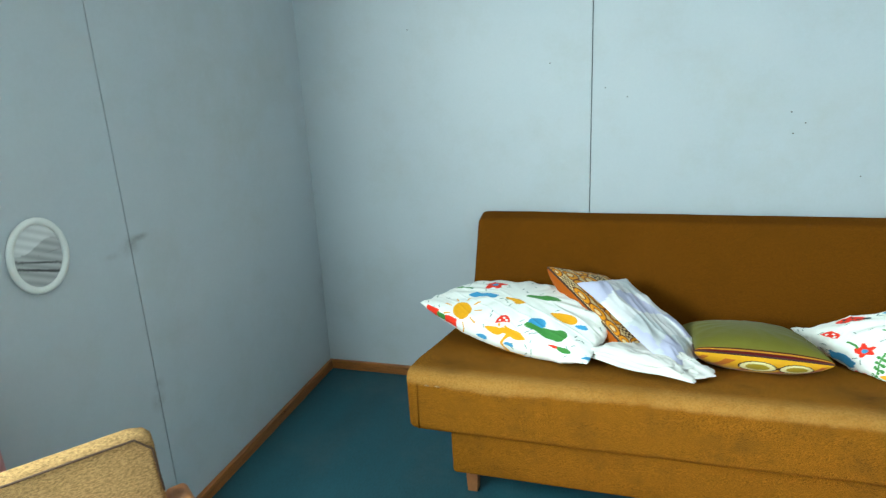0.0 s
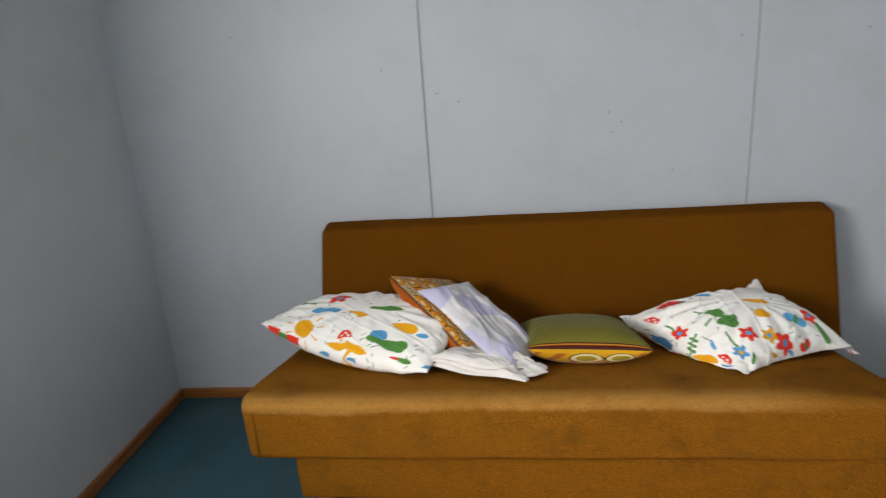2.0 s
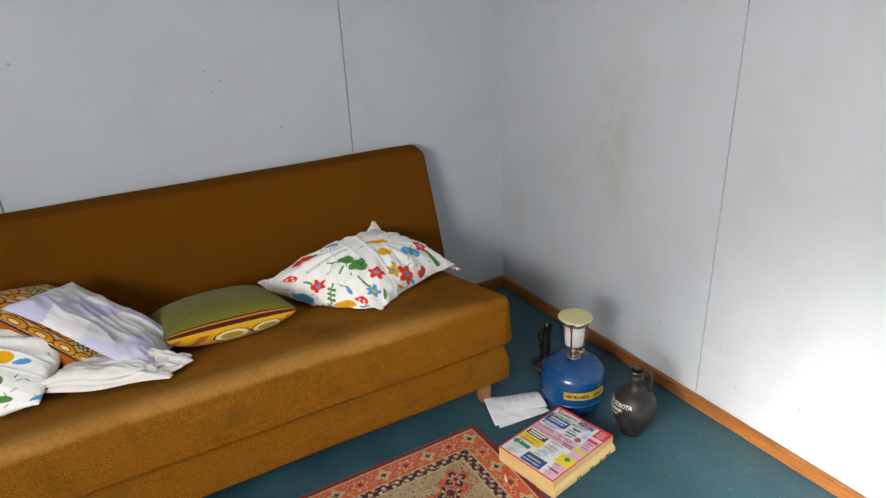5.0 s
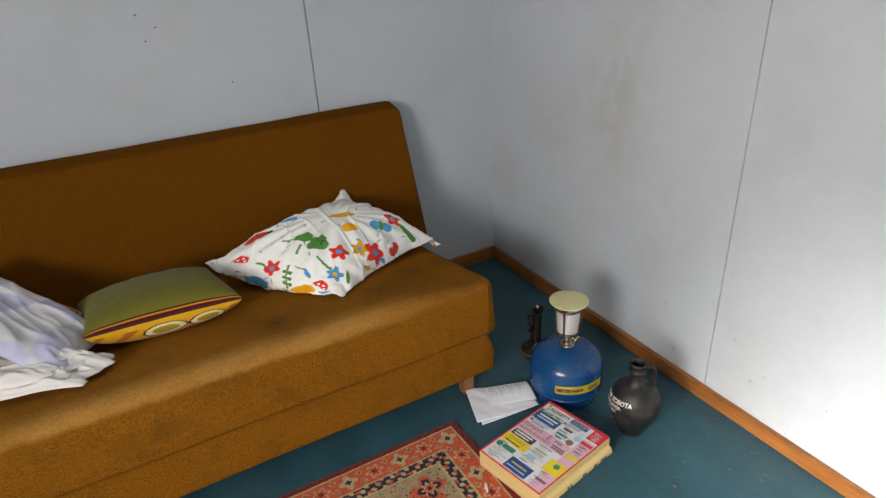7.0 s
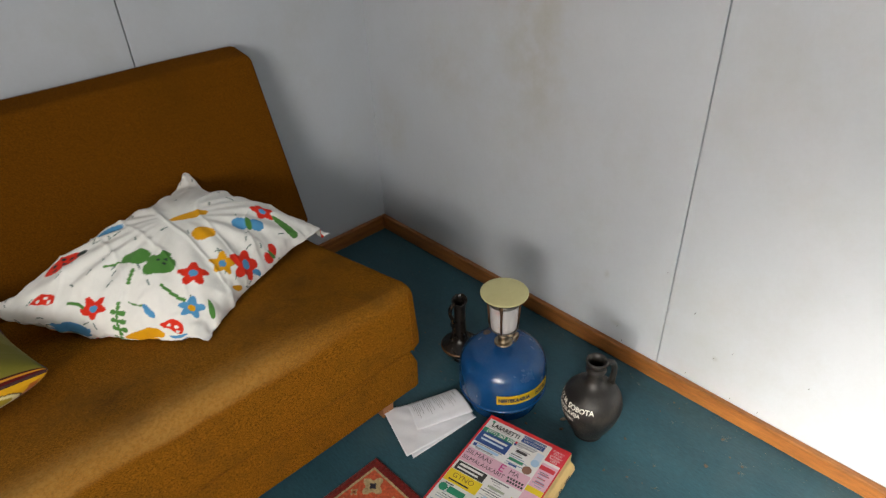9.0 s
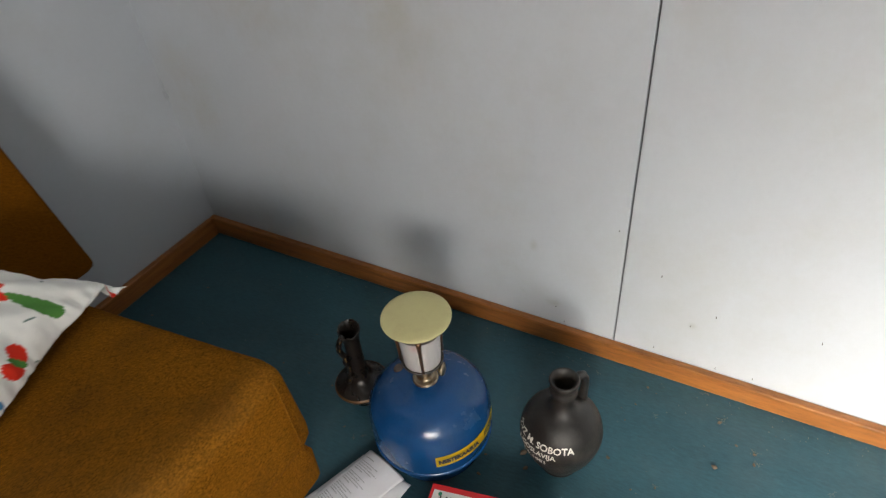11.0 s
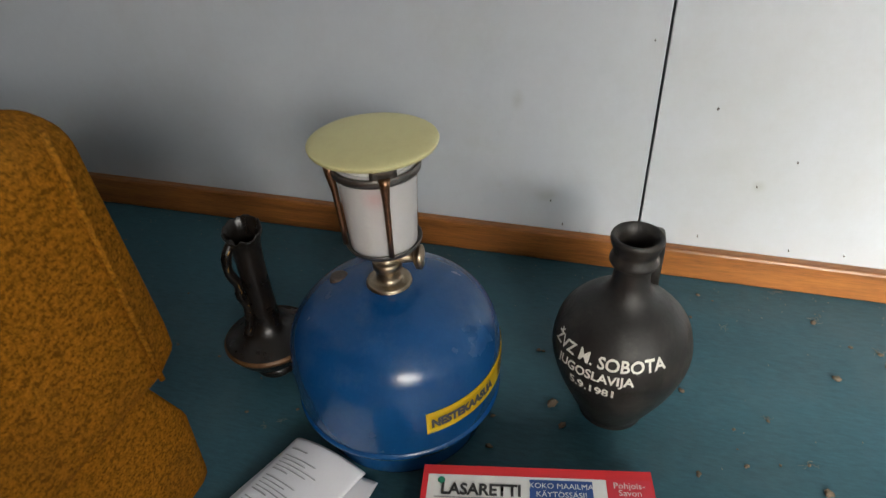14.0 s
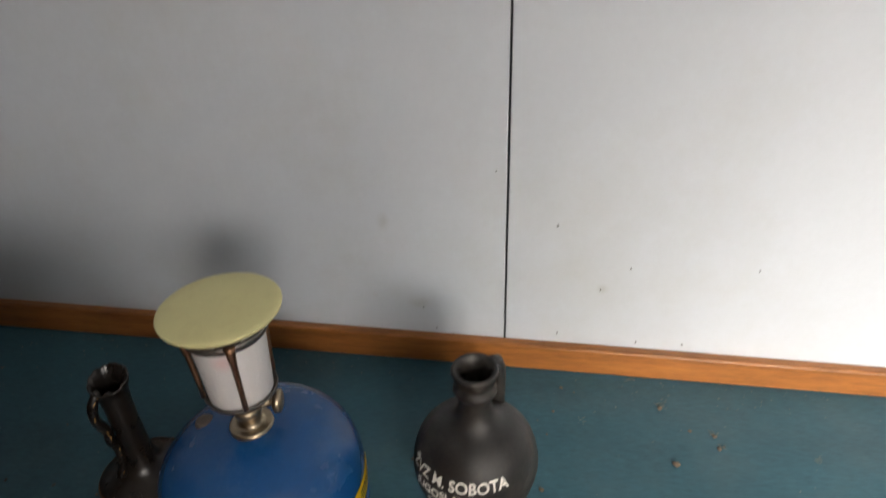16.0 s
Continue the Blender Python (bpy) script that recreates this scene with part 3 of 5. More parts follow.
def pillow(name, corners, thick, print_of, label, category, nu=330, nv=250, rise=0.6, pinch=0.1, crease=0.006, seed=0, square=0.42, under_of=None, bow=(0, 0, 0, 0), sink=0.0, ear=None, metric=False, ruffle=0.0):
    """A stuffed pillow between four corner places, printed by print_of(s, t), resting on the seat."""
    A, B, C, D = [np.array(p, float) for p in corners]
    w = (np.linalg.norm(B - A) + np.linalg.norm(C - D)) / 2
    h = (np.linalg.norm(D - A) + np.linalg.norm(C - B)) / 2
    u, v = np.meshgrid(np.sin(np.linspace(-1, 1, nu) * math.pi / 2), np.sin(np.linspace(-1, 1, nv) * math.pi / 2), indexing="ij")
    uu, vv = u * (1 - pinch * (1 - v * v) * np.abs(u) ** 3), v * (1 - pinch * (1 - u * u) * np.abs(v) ** 3)
    a, b = (uu + 1) / 2, (vv + 1) / 2
    P = ((1 - a) * (1 - b))[..., None] * A + (a * (1 - b))[..., None] * B + (a * b)[..., None] * C + ((1 - a) * b)[..., None] * D
    n = np.cross(B - A + C - D, D - A + C - B)
    n /= np.linalg.norm(n)
    if n[2] < 0:
        n = -n
    along_u = (B - A + C - D) / np.linalg.norm(B - A + C - D)
    along_v = (D - A + C - B) / np.linalg.norm(D - A + C - B)
    for k, (free, side, way) in enumerate(((v, -u, -along_u), (u, -v, -along_v), (v, u, along_u), (u, v, along_v))):
        P = P + (bow[k] * (1 - free ** 2) * ((1 + side) / 2) ** 2)[..., None] * way
    P[..., 2] -= sink * (1 - u ** 2) * ((1 - v) / 2) ** 2
    body = np.clip((1 - np.abs(u) ** 2.2) * (1 - np.abs(v) ** 2.2), 0, 1) ** square
    if ear:
        P = P + ((np.clip((1 - u) * (1 + v) / 4, 0, 1)) ** 5)[..., None] * np.array(ear)
        body = body * (1 - 0.75 * (np.abs(u * v)) ** 3)
    if ruffle:
        for k, way in enumerate((n, along_u * 0.6, along_v * 0.6)):
            wave = np.array([[noise.noise(Vector((a * 5.5 + 3 * k, b * 6.5, seed * 2.7))) + 0.5 * noise.noise(Vector((a * 13, b * 14, seed + k))) for a, b in zip(ra, rb)] for ra, rb in zip(u, v)])
            P = P + (ruffle * wave * np.maximum(np.abs(u), np.abs(v)) ** 5)[..., None] * way
    fold = np.zeros_like(u)
    for i in range(0, nu):
        for j in range(0, nv, 1):
            fold[i, j] = noise.noise(Vector((u[i, j] * 2.6 + seed * 9.1, v[i, j] * 2.2, seed))) * 0.6
    ray = np.arctan2(v, u)
    near_edge = np.maximum(np.abs(u), np.abs(v)) ** 3
    fold += near_edge * 0.7 * np.sin(ray * 17 + seed) * np.clip(1.02 - np.maximum(np.abs(u), np.abs(v)), 0, 1) * 5
    sharp = np.abs(np.sin(u * 5.3 + v * 7.1 + 1.7 * np.sin(v * 4 + seed)))
    fold += 0.5 * (1 - sharp) ** 6 * (1 - body * 0.4)
    lift = thick * body
    top = P + n * (lift * rise + crease * fold * np.clip(body * 1.6, 0, 1))[..., None]
    low = P - n * (lift * (1 - rise))[..., None]
    ground_z = np.interp(-low[..., 1], [0.13, 0.45, 0.76, 0.86, 0.88], [0.368, 0.428, 0.482, 0.490, 0.48]) + 0.001
    inside = (low[..., 0] > -2.42) & (low[..., 0] < -0.56)
    low[..., 2] = np.where(inside, np.maximum(low[..., 2], ground_z), low[..., 2])
    top[..., 2] = np.where(inside, np.maximum(top[..., 2], ground_z + 0.002), top[..., 2])
    s, t = np.arcsin(u) / math.pi * w * 1.12, np.arcsin(v) / math.pi * h * 1.12
    w, h = w * 1.12, h * 1.12
    if metric:
        smooth_top = P + n * (lift * rise)[..., None]
        du = np.linalg.norm(np.diff(smooth_top[:, nv // 2], axis=0), axis=-1)
        dv = np.linalg.norm(np.diff(smooth_top[nu // 2], axis=0), axis=-1)
        w, h = du.sum(), dv.sum()
        s = np.broadcast_to((np.concatenate([[0], np.cumsum(du)]) - w / 2)[:, None], u.shape)
        t = np.broadcast_to((np.concatenate([[0], np.cumsum(dv)]) - h / 2)[None, :], u.shape)
    c = print_of(s, t, w, h)
    me = grid(name, top, c, low, under_of(s, t, w, h) if under_of else None)
    ob = part(name, me, PRINT)
    return tagged(ob, label, category)


def children_print(motifs, seed):
    def paint(s, t, w, h):
        c = np.empty((*s.shape, 3))
        c[:] = rgb(244, 243, 238)
        ticks(c, s, t, seed, 95, w / 2, h / 2)
        for kind, x, y, size, turn, color in motifs:
            stamp(c, s, t, kind, x * w / 2, y * h / 2, size * (1.18 if kind in ("flower", "beetle", "mushroom", "bear") else 1.0), turn, color)
        return c
    return paint


RIGHT_PRINT = [
    ("beetle", -0.53, -0.48, 0.027, 46, RED), ("disc", 0.05, -0.42, 0.024, 46, GREEN), ("bear", 0.26, -0.46, 0.024, 54, GREEN), ("line", -0.06, -0.51, 0.015, -134, GREEN),
    ("line", 0.12, -0.57, 0.018, -79, GREEN), ("flower", 0.52, -0.45, 0.025, 44, RED), ("flower", 0.64, -0.25, 0.024, 53, GOLDEN), ("flower", 0.79, -0.12, 0.033, 60, RED),
    ("wing", 0.85, 0.16, 0.029, 119, RED), ("wing", 0.50, 0.22, 0.034, 47, BLUE), ("flower", 0.45, 0.44, 0.023, 76, RED), ("leaf", 0.70, 0.48, 0.042, 4, GREEN),
    ("leaf", 0.05, 0.08, 0.039, 64, GOLDEN), ("disc", 0.33, -0.08, 0.023, 75, GOLDEN), ("leaf", -0.51, -0.15, 0.035, 16, BLUE), ("mushroom", -0.42, -0.81, 0.020, 0, RED),
    ("flower", -0.03, -0.81, 0.021, -15, RED), ("stalk", 0.16, -0.88, 0.036, 101, GREEN), ("line", -0.17, -0.81, 0.017, 0, GREEN), ("line", 0.46, -0.62, 0.026, -10, GREEN),
    ("line", 0.24, -0.75, 0.014, -9, GREEN), ("leaf", 0.35, -0.79, 0.018, -43, BLUE), ("flower", 0.63, -0.68, 0.024, 29, BLUE), ("leaf", 0.35, -0.97, 0.038, 17, GOLDEN),
    ("mushroom", 0.55, -0.88, 0.021, -17, RED), ("leaf", 0.79, -0.62, 0.023, -45, GREEN), ("leaf", -0.19, -0.98, 0.036, 0, BLUE),
    ("leaf", 0.93, -0.05, 0.020, 45, BLUE), ("leaf", 0.90, -0.30, 0.020, 45, GOLDEN), ("leaf", 0.95, 0.80, 0.018, 0, RED), ("leaf", 0.62, -0.95, 0.020, 0, BLUE),
]
LEFT_PRINT = [
    ("sun", -0.45, -0.72, 0.061, 17, GOLDEN), ("flower", -0.42, 0.22, 0.038, 34, RED), ("slim", -0.38, -0.22, 0.056, 19, BLUE), ("disc", -0.46, -0.26, 0.018, 0, BLUE), ("disc", -0.28, -0.20, 0.018, 0, BLUE), ("slim", -0.01, -0.17, 0.042, -6, GOLDEN), ("disc", 0.03, -0.2, 0.014, 0, GOLDEN),
    ("slim", 0.22, 0.07, 0.062, 9, GREEN), ("leaf", 0.55, -0.26, 0.049, -6, GOLDEN), ("disc", 0.36, -0.54, 0.031, 50, BLUE), ("slim", 0.47, -0.63, 0.074, -4, GREEN),
    ("disc", 0.62, -0.63, 0.025, 13, GREEN), ("slim", 0.17, -0.80, 0.058, -12, GOLDEN), ("slim", 0.14, -0.89, 0.034, 60, GOLDEN), ("slim", 0.05, -0.83, 0.040, 10, GOLDEN), ("leaf", -0.02, -0.85, 0.035, -3, GOLDEN), ("mushroom", 0.04, -0.69, 0.023, 19, RED),
    ("bar", -0.78, -0.96, 0.028, 0, RED), ("bar", -0.65, -0.98, 0.019, -3, GREEN), ("bar", -0.53, -0.97, 0.024, 4, RED), ("leaf", 0.71, -0.83, 0.028, -9, GREEN),
    ("leaf", 0.61, -0.82, 0.016, 0, RED), ("leaf", 0.95, -0.84, 0.023, 37, BLUE), ("leaf", -0.13, -1.00, 0.022, 0, BLUE), ("line", -0.70, -0.07, 0.034, 7, GREEN),
    ("leaf", 0.75, -0.33, 0.021, 6, BLUE), ("leaf", 0.18, -1.00, 0.018, 0, BLUE),
]


pillow("pillow", [(-1.258, -0.33, 0.487), (-0.970, -0.732, 0.480), (-0.528, -0.474, 0.410), (-0.755, -0.200, 0.485)], 0.195, children_print(RIGHT_PRINT, 4), "white cotton pillow with a coloured children's print, lying on the sofa", "pillow", rise=0.66, seed=1, pinch=0.05, crease=0.013, square=0.5, bow=(-0.02, 0.012, -0.022, -0.01), sink=0.02, ear=(0.016, 0.032, 0.078), metric=True, ruffle=0.011)
pillow("pillow", [(-2.50, -0.47, 0.555), (-1.885, -0.745, 0.505), (-1.74, -0.36, 0.565), (-2.36, -0.17, 0.525)], 0.155, children_print(LEFT_PRINT, 9), "white cotton pillow printed with a sun and animals, on the sofa", "pillow", rise=0.45, seed=2, pinch=0.03, crease=0.009, square=0.5, bow=(0.0, 0.022, 0.0, 0.0), sink=0.028, metric=True, ruffle=0.006)


def olive_print(s, t, w, h):
    """Olive top with a striped seam and a woven front border."""
    c = np.empty((*s.shape, 3))
    c[:] = rgb(104, 100, 40)
    e = (t + h / 2) / h
    for lo, hi, tint in ((0.040, 0.055, rgb(60, 24, 22)), (0.024, 0.040, rgb(186, 128, 40)), (-0.1, 0.024, rgb(84, 24, 24))):
        c[(e >= lo) & (e < hi)] = tint
    return c


def olive_under(s, t, w, h):
    """The cushion's woven face: yellow with orange rays and two ringed eyes near the front seam."""
    c = np.empty((*s.shape, 3))
    c[:] = rgb(206, 152, 30)
    d = t + h / 2
    c[np.sin(s * 95 + d * 60) > 0.45] = rgb(170, 96, 38)
    c[(d < 0.016)] = rgb(212, 160, 34)
    for x in (-0.005, 0.072):
        r = np.hypot((s - x) / 0.034, (d - 0.040) / 0.025)
        c[r < 1.12] = rgb(56, 30, 24)
        c[r < 1.0] = rgb(226, 214, 160)
        c[r < 0.68] = rgb(160, 140, 40)
    return c


def orange(s, t, w, h):
    c = np.empty((*s.shape, 3))
    c[:] = rgb(164, 84, 20)
    return c


def patterned(s, t, w, h):
    """Cross-stitch face: pale ground under rows of golden scrolls with brown outlines and small dark ladders."""
    c = np.empty((*s.shape, 3))
    c[:] = rgb(204, 178, 132)
    for k in range(8):
        for j in range(6):
            x, y = -w / 2 + w * (k + 0.5 + 0.5 * (j % 2)) / 8, -h / 2 + h * (j + 0.5) / 6
            p, q = (s - x) / (w / 15), (t - y) / (h / 11)
            r = np.hypot(p, q)
            if (k + 2 * j) % 5 == 2:
                sq = (np.floor(p * 4) + np.floor(q * 3)) % 2 == 0
                c[(np.abs(p) < 0.8) & (np.abs(q) < 0.8) & sq] = rgb(64, 40, 30)
            else:
                c[(r < 1.05) & (q > -0.7)] = rgb(100, 52, 22)
                c[(r < 0.88) & (q > -0.6)] = rgb(208, 138, 30)
                c[(r < 0.50) & (q > -0.5)] = rgb(110, 58, 26)
                c[(r < 0.36) & (q > -0.4)] = rgb(220, 192, 140)
    stitch = np.sin(s * 900) * np.sin(t * 900)
    return c * (1 + 0.12 * stitch)[..., None]


def piping(ob, nu, nv, radius, material, label):
    """A sewn cord along the rim of a pillow."""
    rim = [(i, 0) for i in range(0, nu, 3)] + [(nu - 1, j) for j in range(0, nv, 3)] + [(i, nv - 1) for i in range(nu - 1, 0, -3)] + [(0, j) for j in range(nv - 1, -1, -3)]
    pts, last = [], None
    for i, j in rim:
        p = ob.data.vertices[i * nv + j].co.copy()
        if last is None or (p - last).length > 0.004:
            pts.append(p)
            last = p
    return part("piping", tube(pts, [radius] * len(pts), 8), material, ob, label)


olive_cushion = pillow("cushion", [(-1.580, -0.645, 0.528), (-1.216, -0.660, 0.522), (-1.25, -0.33, 0.462), (-1.605, -0.34, 0.465)], 0.135, olive_print, "olive green cushion with a yellow and brown woven border", "cushion", 180, 130, rise=0.46, seed=3, pinch=0.06, crease=0.002, square=0.36, under_of=olive_under)
cushion = pillow("cushion", [(-2.05, -0.36, 0.675), (-1.765, -0.655, 0.508), (-1.57, -0.43, 0.47), (-1.86, -0.17, 0.585)], 0.115, patterned, "orange-brown cushion with a cross-stitched golden pattern, leaning on a pillow", "cushion", 160, 150, rise=0.25, seed=4, pinch=0.05, crease=0.002, square=0.3, under_of=orange)
piping(cushion, 160, 150, 0.0035, plain("brown_cord", (0.045, 0.018, 0.010), rough=0.8, spread=0.3), "dark brown sewn cord")
piping(olive_cushion, 180, 130, 0.003, plain("maroon_cord", (0.050, 0.010, 0.009), rough=0.8, spread=0.3), "dark maroon sewn cord")


def cloth(name, corners, thick, tint_of, label, category, seed, wave=0.008, bulge=0.0, n=70, m=50, parent=None):
    """A loose folded cloth between four corners, with creases and a rounded fold."""
    A, B, C, D = [np.array(p, float) for p in corners]
    u, v = np.meshgrid(np.linspace(0, 1, n), np.linspace(0, 1, m), indexing="ij")
    P = ((1 - u) * (1 - v))[..., None] * A + (u * (1 - v))[..., None] * B + (u * v)[..., None] * C + ((1 - u) * v)[..., None] * D
    W = np.zeros_like(u)
    for i in range(n):
        for j in range(m):
            W[i, j] = noise.noise(Vector((u[i, j] * 3.5 + seed, v[i, j] * 2.5, seed * 3.3))) + 0.6 * (1 - abs(noise.noise(Vector((u[i, j] * 4 + v[i, j] * 3, v[i, j] * 5, seed + 5.0))))) ** 4
    edge = np.clip(np.minimum(np.minimum(u, 1 - u), np.minimum(v, 1 - v)) * 9, 0, 1) ** 0.5
    n3 = np.cross(B - A, D - A)
    n3 /= np.linalg.norm(n3)
    n3 = n3 if n3[2] > 0 else -n3
    P[..., 0] += 0.012 * np.sin(v * 9 + seed) * (1 - edge) + 0.005 * np.sin(v * 23 + 2 * seed) * (1 - edge)
    P[..., 1] += 0.010 * np.sin(u * 7 + seed) * (1 - edge)
    top = P + n3 * (thick * edge * 0.9 + bulge * np.sin(np.pi * u) * np.sin(np.pi * v) + wave * W * edge)[..., None]
    low = P - n3 * (0.0015 + 0 * u)[..., None]
    w, h = np.linalg.norm(B - A), np.linalg.norm(D - A)
    ob = part(name, grid(name, top, tint_of(u * w, v * h), low), PRINT, parent)
    return ob if parent else tagged(ob, label, category)


def checked(s, t):
    c = np.empty((*s.shape, 3))
    c[:] = rgb(226, 223, 226)
    p, q = np.floor((s + 0.02 * np.sin(t * 20)) / 0.12), np.floor((t + 0.015 * np.sin(s * 15)) / 0.085)
    c[(p + q) % 2 == 0] = rgb(202, 204, 208)
    c[(p + 2 * q) % 3 == 0] = rgb(190, 188, 214)
    return c


def white_cloth(s, t):
    c = np.empty((*s.shape, 3))
    c[:] = rgb(222, 218, 214)
    return c


sheet_pile = thing("bed_sheet", (-1.70, -0.68, 0.49), "folded off-white cotton bed sheet lying creased on the sofa seat", "bed sheet")
for corners, thick, turn_seed in (([(-1.885, -0.695, 0.498), (-1.600, -0.800, 0.498), (-1.520, -0.705, 0.490), (-1.75, -0.52, 0.478)], 0.012, 2), ([(-1.892, -0.688, 0.510), (-1.640, -0.786, 0.510), (-1.560, -0.690, 0.503), (-1.76, -0.52, 0.492)], 0.012, 7), ([(-1.880, -0.680, 0.522), (-1.665, -0.762, 0.522), (-1.600, -0.680, 0.515), (-1.76, -0.53, 0.504)], 0.012, 12)):
    cloth("fold", corners, thick, white_cloth, "", "", turn_seed, 0.010, parent=sheet_pile)
cloth("towel", [(-1.935, -0.455, 0.655), (-1.635, -0.745, 0.505), (-1.54, -0.56, 0.475), (-1.80, -0.27, 0.61)], 0.02, checked, "folded white cloth with pale lilac squares draped over a cushion", "towel", 6, 0.014, 0.012)

# ---- armchair by the window ----
armchair = thing("armchair", (-2.5, -2.1, 0), "armchair with golden-beige tweed upholstery and wooden arms", "armchair")


def turned(bm):
    """From the chair's own axes (its back edge along x, facing -y) to its place."""
    bm.transform(Matrix.Translation((-2.685, -1.665, 0)) @ Matrix.Rotation(radians(54), 4, "Z"))
    return bm


part("backrest", turned(loft(rounded([(-0.10, 0.36), (-0.030, 0.741), (0.0, 0.75), (-0.02, 0.36)], 0.018, 4), -0.55, 0.05, 0.035, 20, rough=0.002)), TWEED, armchair)
part("piping", turned(tube([(-0.52, -0.0355, 0.7345), (-0.3, -0.0360, 0.7345), (-0.1, -0.0355, 0.7345), (0.018, -0.0350, 0.7335), (0.045, -0.0385, 0.706), (0.0495, -0.050, 0.62)], [0.0022] * 6, 8)), plain("dark_cord", (0.055, 0.026, 0.012), rough=0.8, spread=0.3), armchair, "dark brown piping")
part("seat", turned(loft(rounded([(-0.60, 0.30), (-0.60, 0.42), (-0.09, 0.38), (-0.09, 0.27)], 0.03, 4), -0.53, 0.01, 0.03, 20, rough=0.002)), TWEED, armchair)
for x in (-0.600, 0.055):
    part("armrest", turned(box(x, x + 0.045, -0.56, 0.012, 0.553, 0.585, 0.013, seg=4)), FRAMEWOOD, armchair)
    for y in (-0.54, -0.10):
        part("leg", turned(box(x + 0.004, x + 0.036, y, y + 0.04, 0, 0.556, 0.006)), FRAMEWOOD, armchair)
part("seat_frame", turned(box(-0.560, 0.058, -0.58, -0.05, 0.235, 0.275, 0.004)), FRAMEWOOD, armchair)

# ---- oval picture on the west wall ----
picture = thing("oval_picture", (LEFT, -1.397, 0.90), "small oval picture of a grey landscape in a white frame", "picture")


def ellipse_ring(ry, rz, wide, depth, cy, cz):
    bm = bmesh.new()
    rows = []
    for k in range(48):
        a = 2 * math.pi * k / 48
        ring = []
        for i in range(8):
            b = 2 * math.pi * i / 8
            o = wide * math.cos(b)
            ring.append(bm.verts.new((LEFT + 0.0005 + depth / 2 + depth / 2 * math.sin(b), cy + (ry + o) * math.cos(a), cz + (rz + o) * math.sin(a))))
        rows.append(ring)
    for k in range(48):
        a, b = rows[k], rows[(k + 1) % 48]
        for i in range(8):
            bm.faces.new((a[i], a[(i + 1) % 8], b[(i + 1) % 8], b[i]))
    return bm


part("frame", ellipse_ring(0.073, 0.083, 0.009, 0.014, -1.397, 0.988), WHITE_FRAME, picture)
r, a = np.meshgrid(np.linspace(0.02, 1, 40), np.linspace(0, 2 * math.pi, 90), indexing="ij")
top = np.stack([LEFT + 0.006 + 0 * r, -1.397 + 0.07 * r * np.cos(a), 0.988 + 0.08 * r * np.sin(a)], -1)
y, z = r * np.cos(a), r * np.sin(a)
g = np.where(z > 0.30 + 0.15 * np.sin(3 * y), 0.68, 0.44) + 0.08 * np.sin(z * 23 + y * 9)
g = np.where(np.abs(z + 0.45 + 0.3 * y) < 0.04, 0.08, g)
g = np.where((np.abs(z + 0.2 + 0.25 * y) < 0.03), 0.12, g)
part("print", grid("print", top, np.stack([g, g, g], -1), top - np.array([0.003, 0, 0])), PICTURE, picture)
picture.matrix_basis = SKEW @ picture.matrix_basis


# ---- nails and marks in the boards ----
def nail(x, y, z, out, k=1.0):
    o = Vector(out)
    bm = tube([Vector((x, y, z)), Vector((x, y, z)) + o * 0.002, Vector((x, y, z)) + o * 0.003 + Vector((0, 0, -0.001)), Vector((x, y, z)) + o * 0.004], [0.001 * k, 0.001 * k, 0.0026 * k, 0.0018 * k], 8)
    tagged(part("nail", bm, NAIL), "small dark rusty nail in the painted wall", "nail", group="nails in the wall")


for x, z in ((-2.651, 1.527), (-2.086, 1.373), (-1.247, 1.169), (-1.236, 1.094), (-1.20, 1.13), (-1.01, 0.942), (-0.794, 1.405), (-0.372, 1.404), (-1.88, 1.275), (-1.80, 1.24)):
    nail(x, 0, z, (0, -1, 0), 1.0)
for y, z in ((-1.040, 0.099), (-1.309, 0.153), (-1.241, 0.258), (-1.153, 0.339), (-1.348, 0.193), (-1.087, 0.050), (-1.251, 0.066), (-1.371, 0.059), (-1.439, 0.061), (-1.24, 0.257), (-1.06, 0.06), (-1.52, 0.20)):
    nail(0, y, z, (-1, 0, 0), 0.42)

# ---- gas lantern on its bottle ----
GX, GY = -0.345, -0.92
bottle = thing("gas_bottle", (GX, GY, 0), "squat blue enamelled steel gas bottle with a yellow label", "gas bottle")
part("foot_ring", lathe([(0.086, 0.0), (0.094, 0.002), (0.096, 0.012), (0.095, 0.03), (0.088, 0.032)], (GX, GY, 0)), BLUE_STEEL, bottle)
body_line = [(0.0, 0.022), (0.07, 0.022), (0.098, 0.030), (0.1075, 0.042), (0.112, 0.062), (0.1135, 0.092), (0.1122, 0.120), (0.1045, 0.145), (0.085, 0.167), (0.056, 0.181), (0.028, 0.1875), (0.0, 0.189)]
body = part("body", lathe(body_line, (GX, GY, 0), 96), BLUE_STEEL, bottle)
part("weld_bead", lathe([(0.1085, 0.046), (0.1118, 0.048), (0.1135, 0.051), (0.1118, 0.054), (0.1095, 0.056)], (GX, GY, 0), 96, smooth_steps=2), BLUE_STEEL, bottle)


def body_r(z, line):
    return float(np.interp(z, [p[1] for p in line], [p[0] for p in line]))


def wrap(me, line, centre, a0, z0, slope=0.0, lift=0.0012, squeeze=1.0):
    """Lays flat lettering round a turned body: x along the girth from the bearing a0, y up."""
    for v in me.vertices:
        z = z0 + v.co.y + slope * v.co.x
        r = body_r(z, line) + lift + v.co.z
        ang = a0 + squeeze * v.co.x / body_r(z0, line)
        v.co = (centre[0] + r * math.cos(ang), centre[1] + r * math.sin(ang), z)
    return me


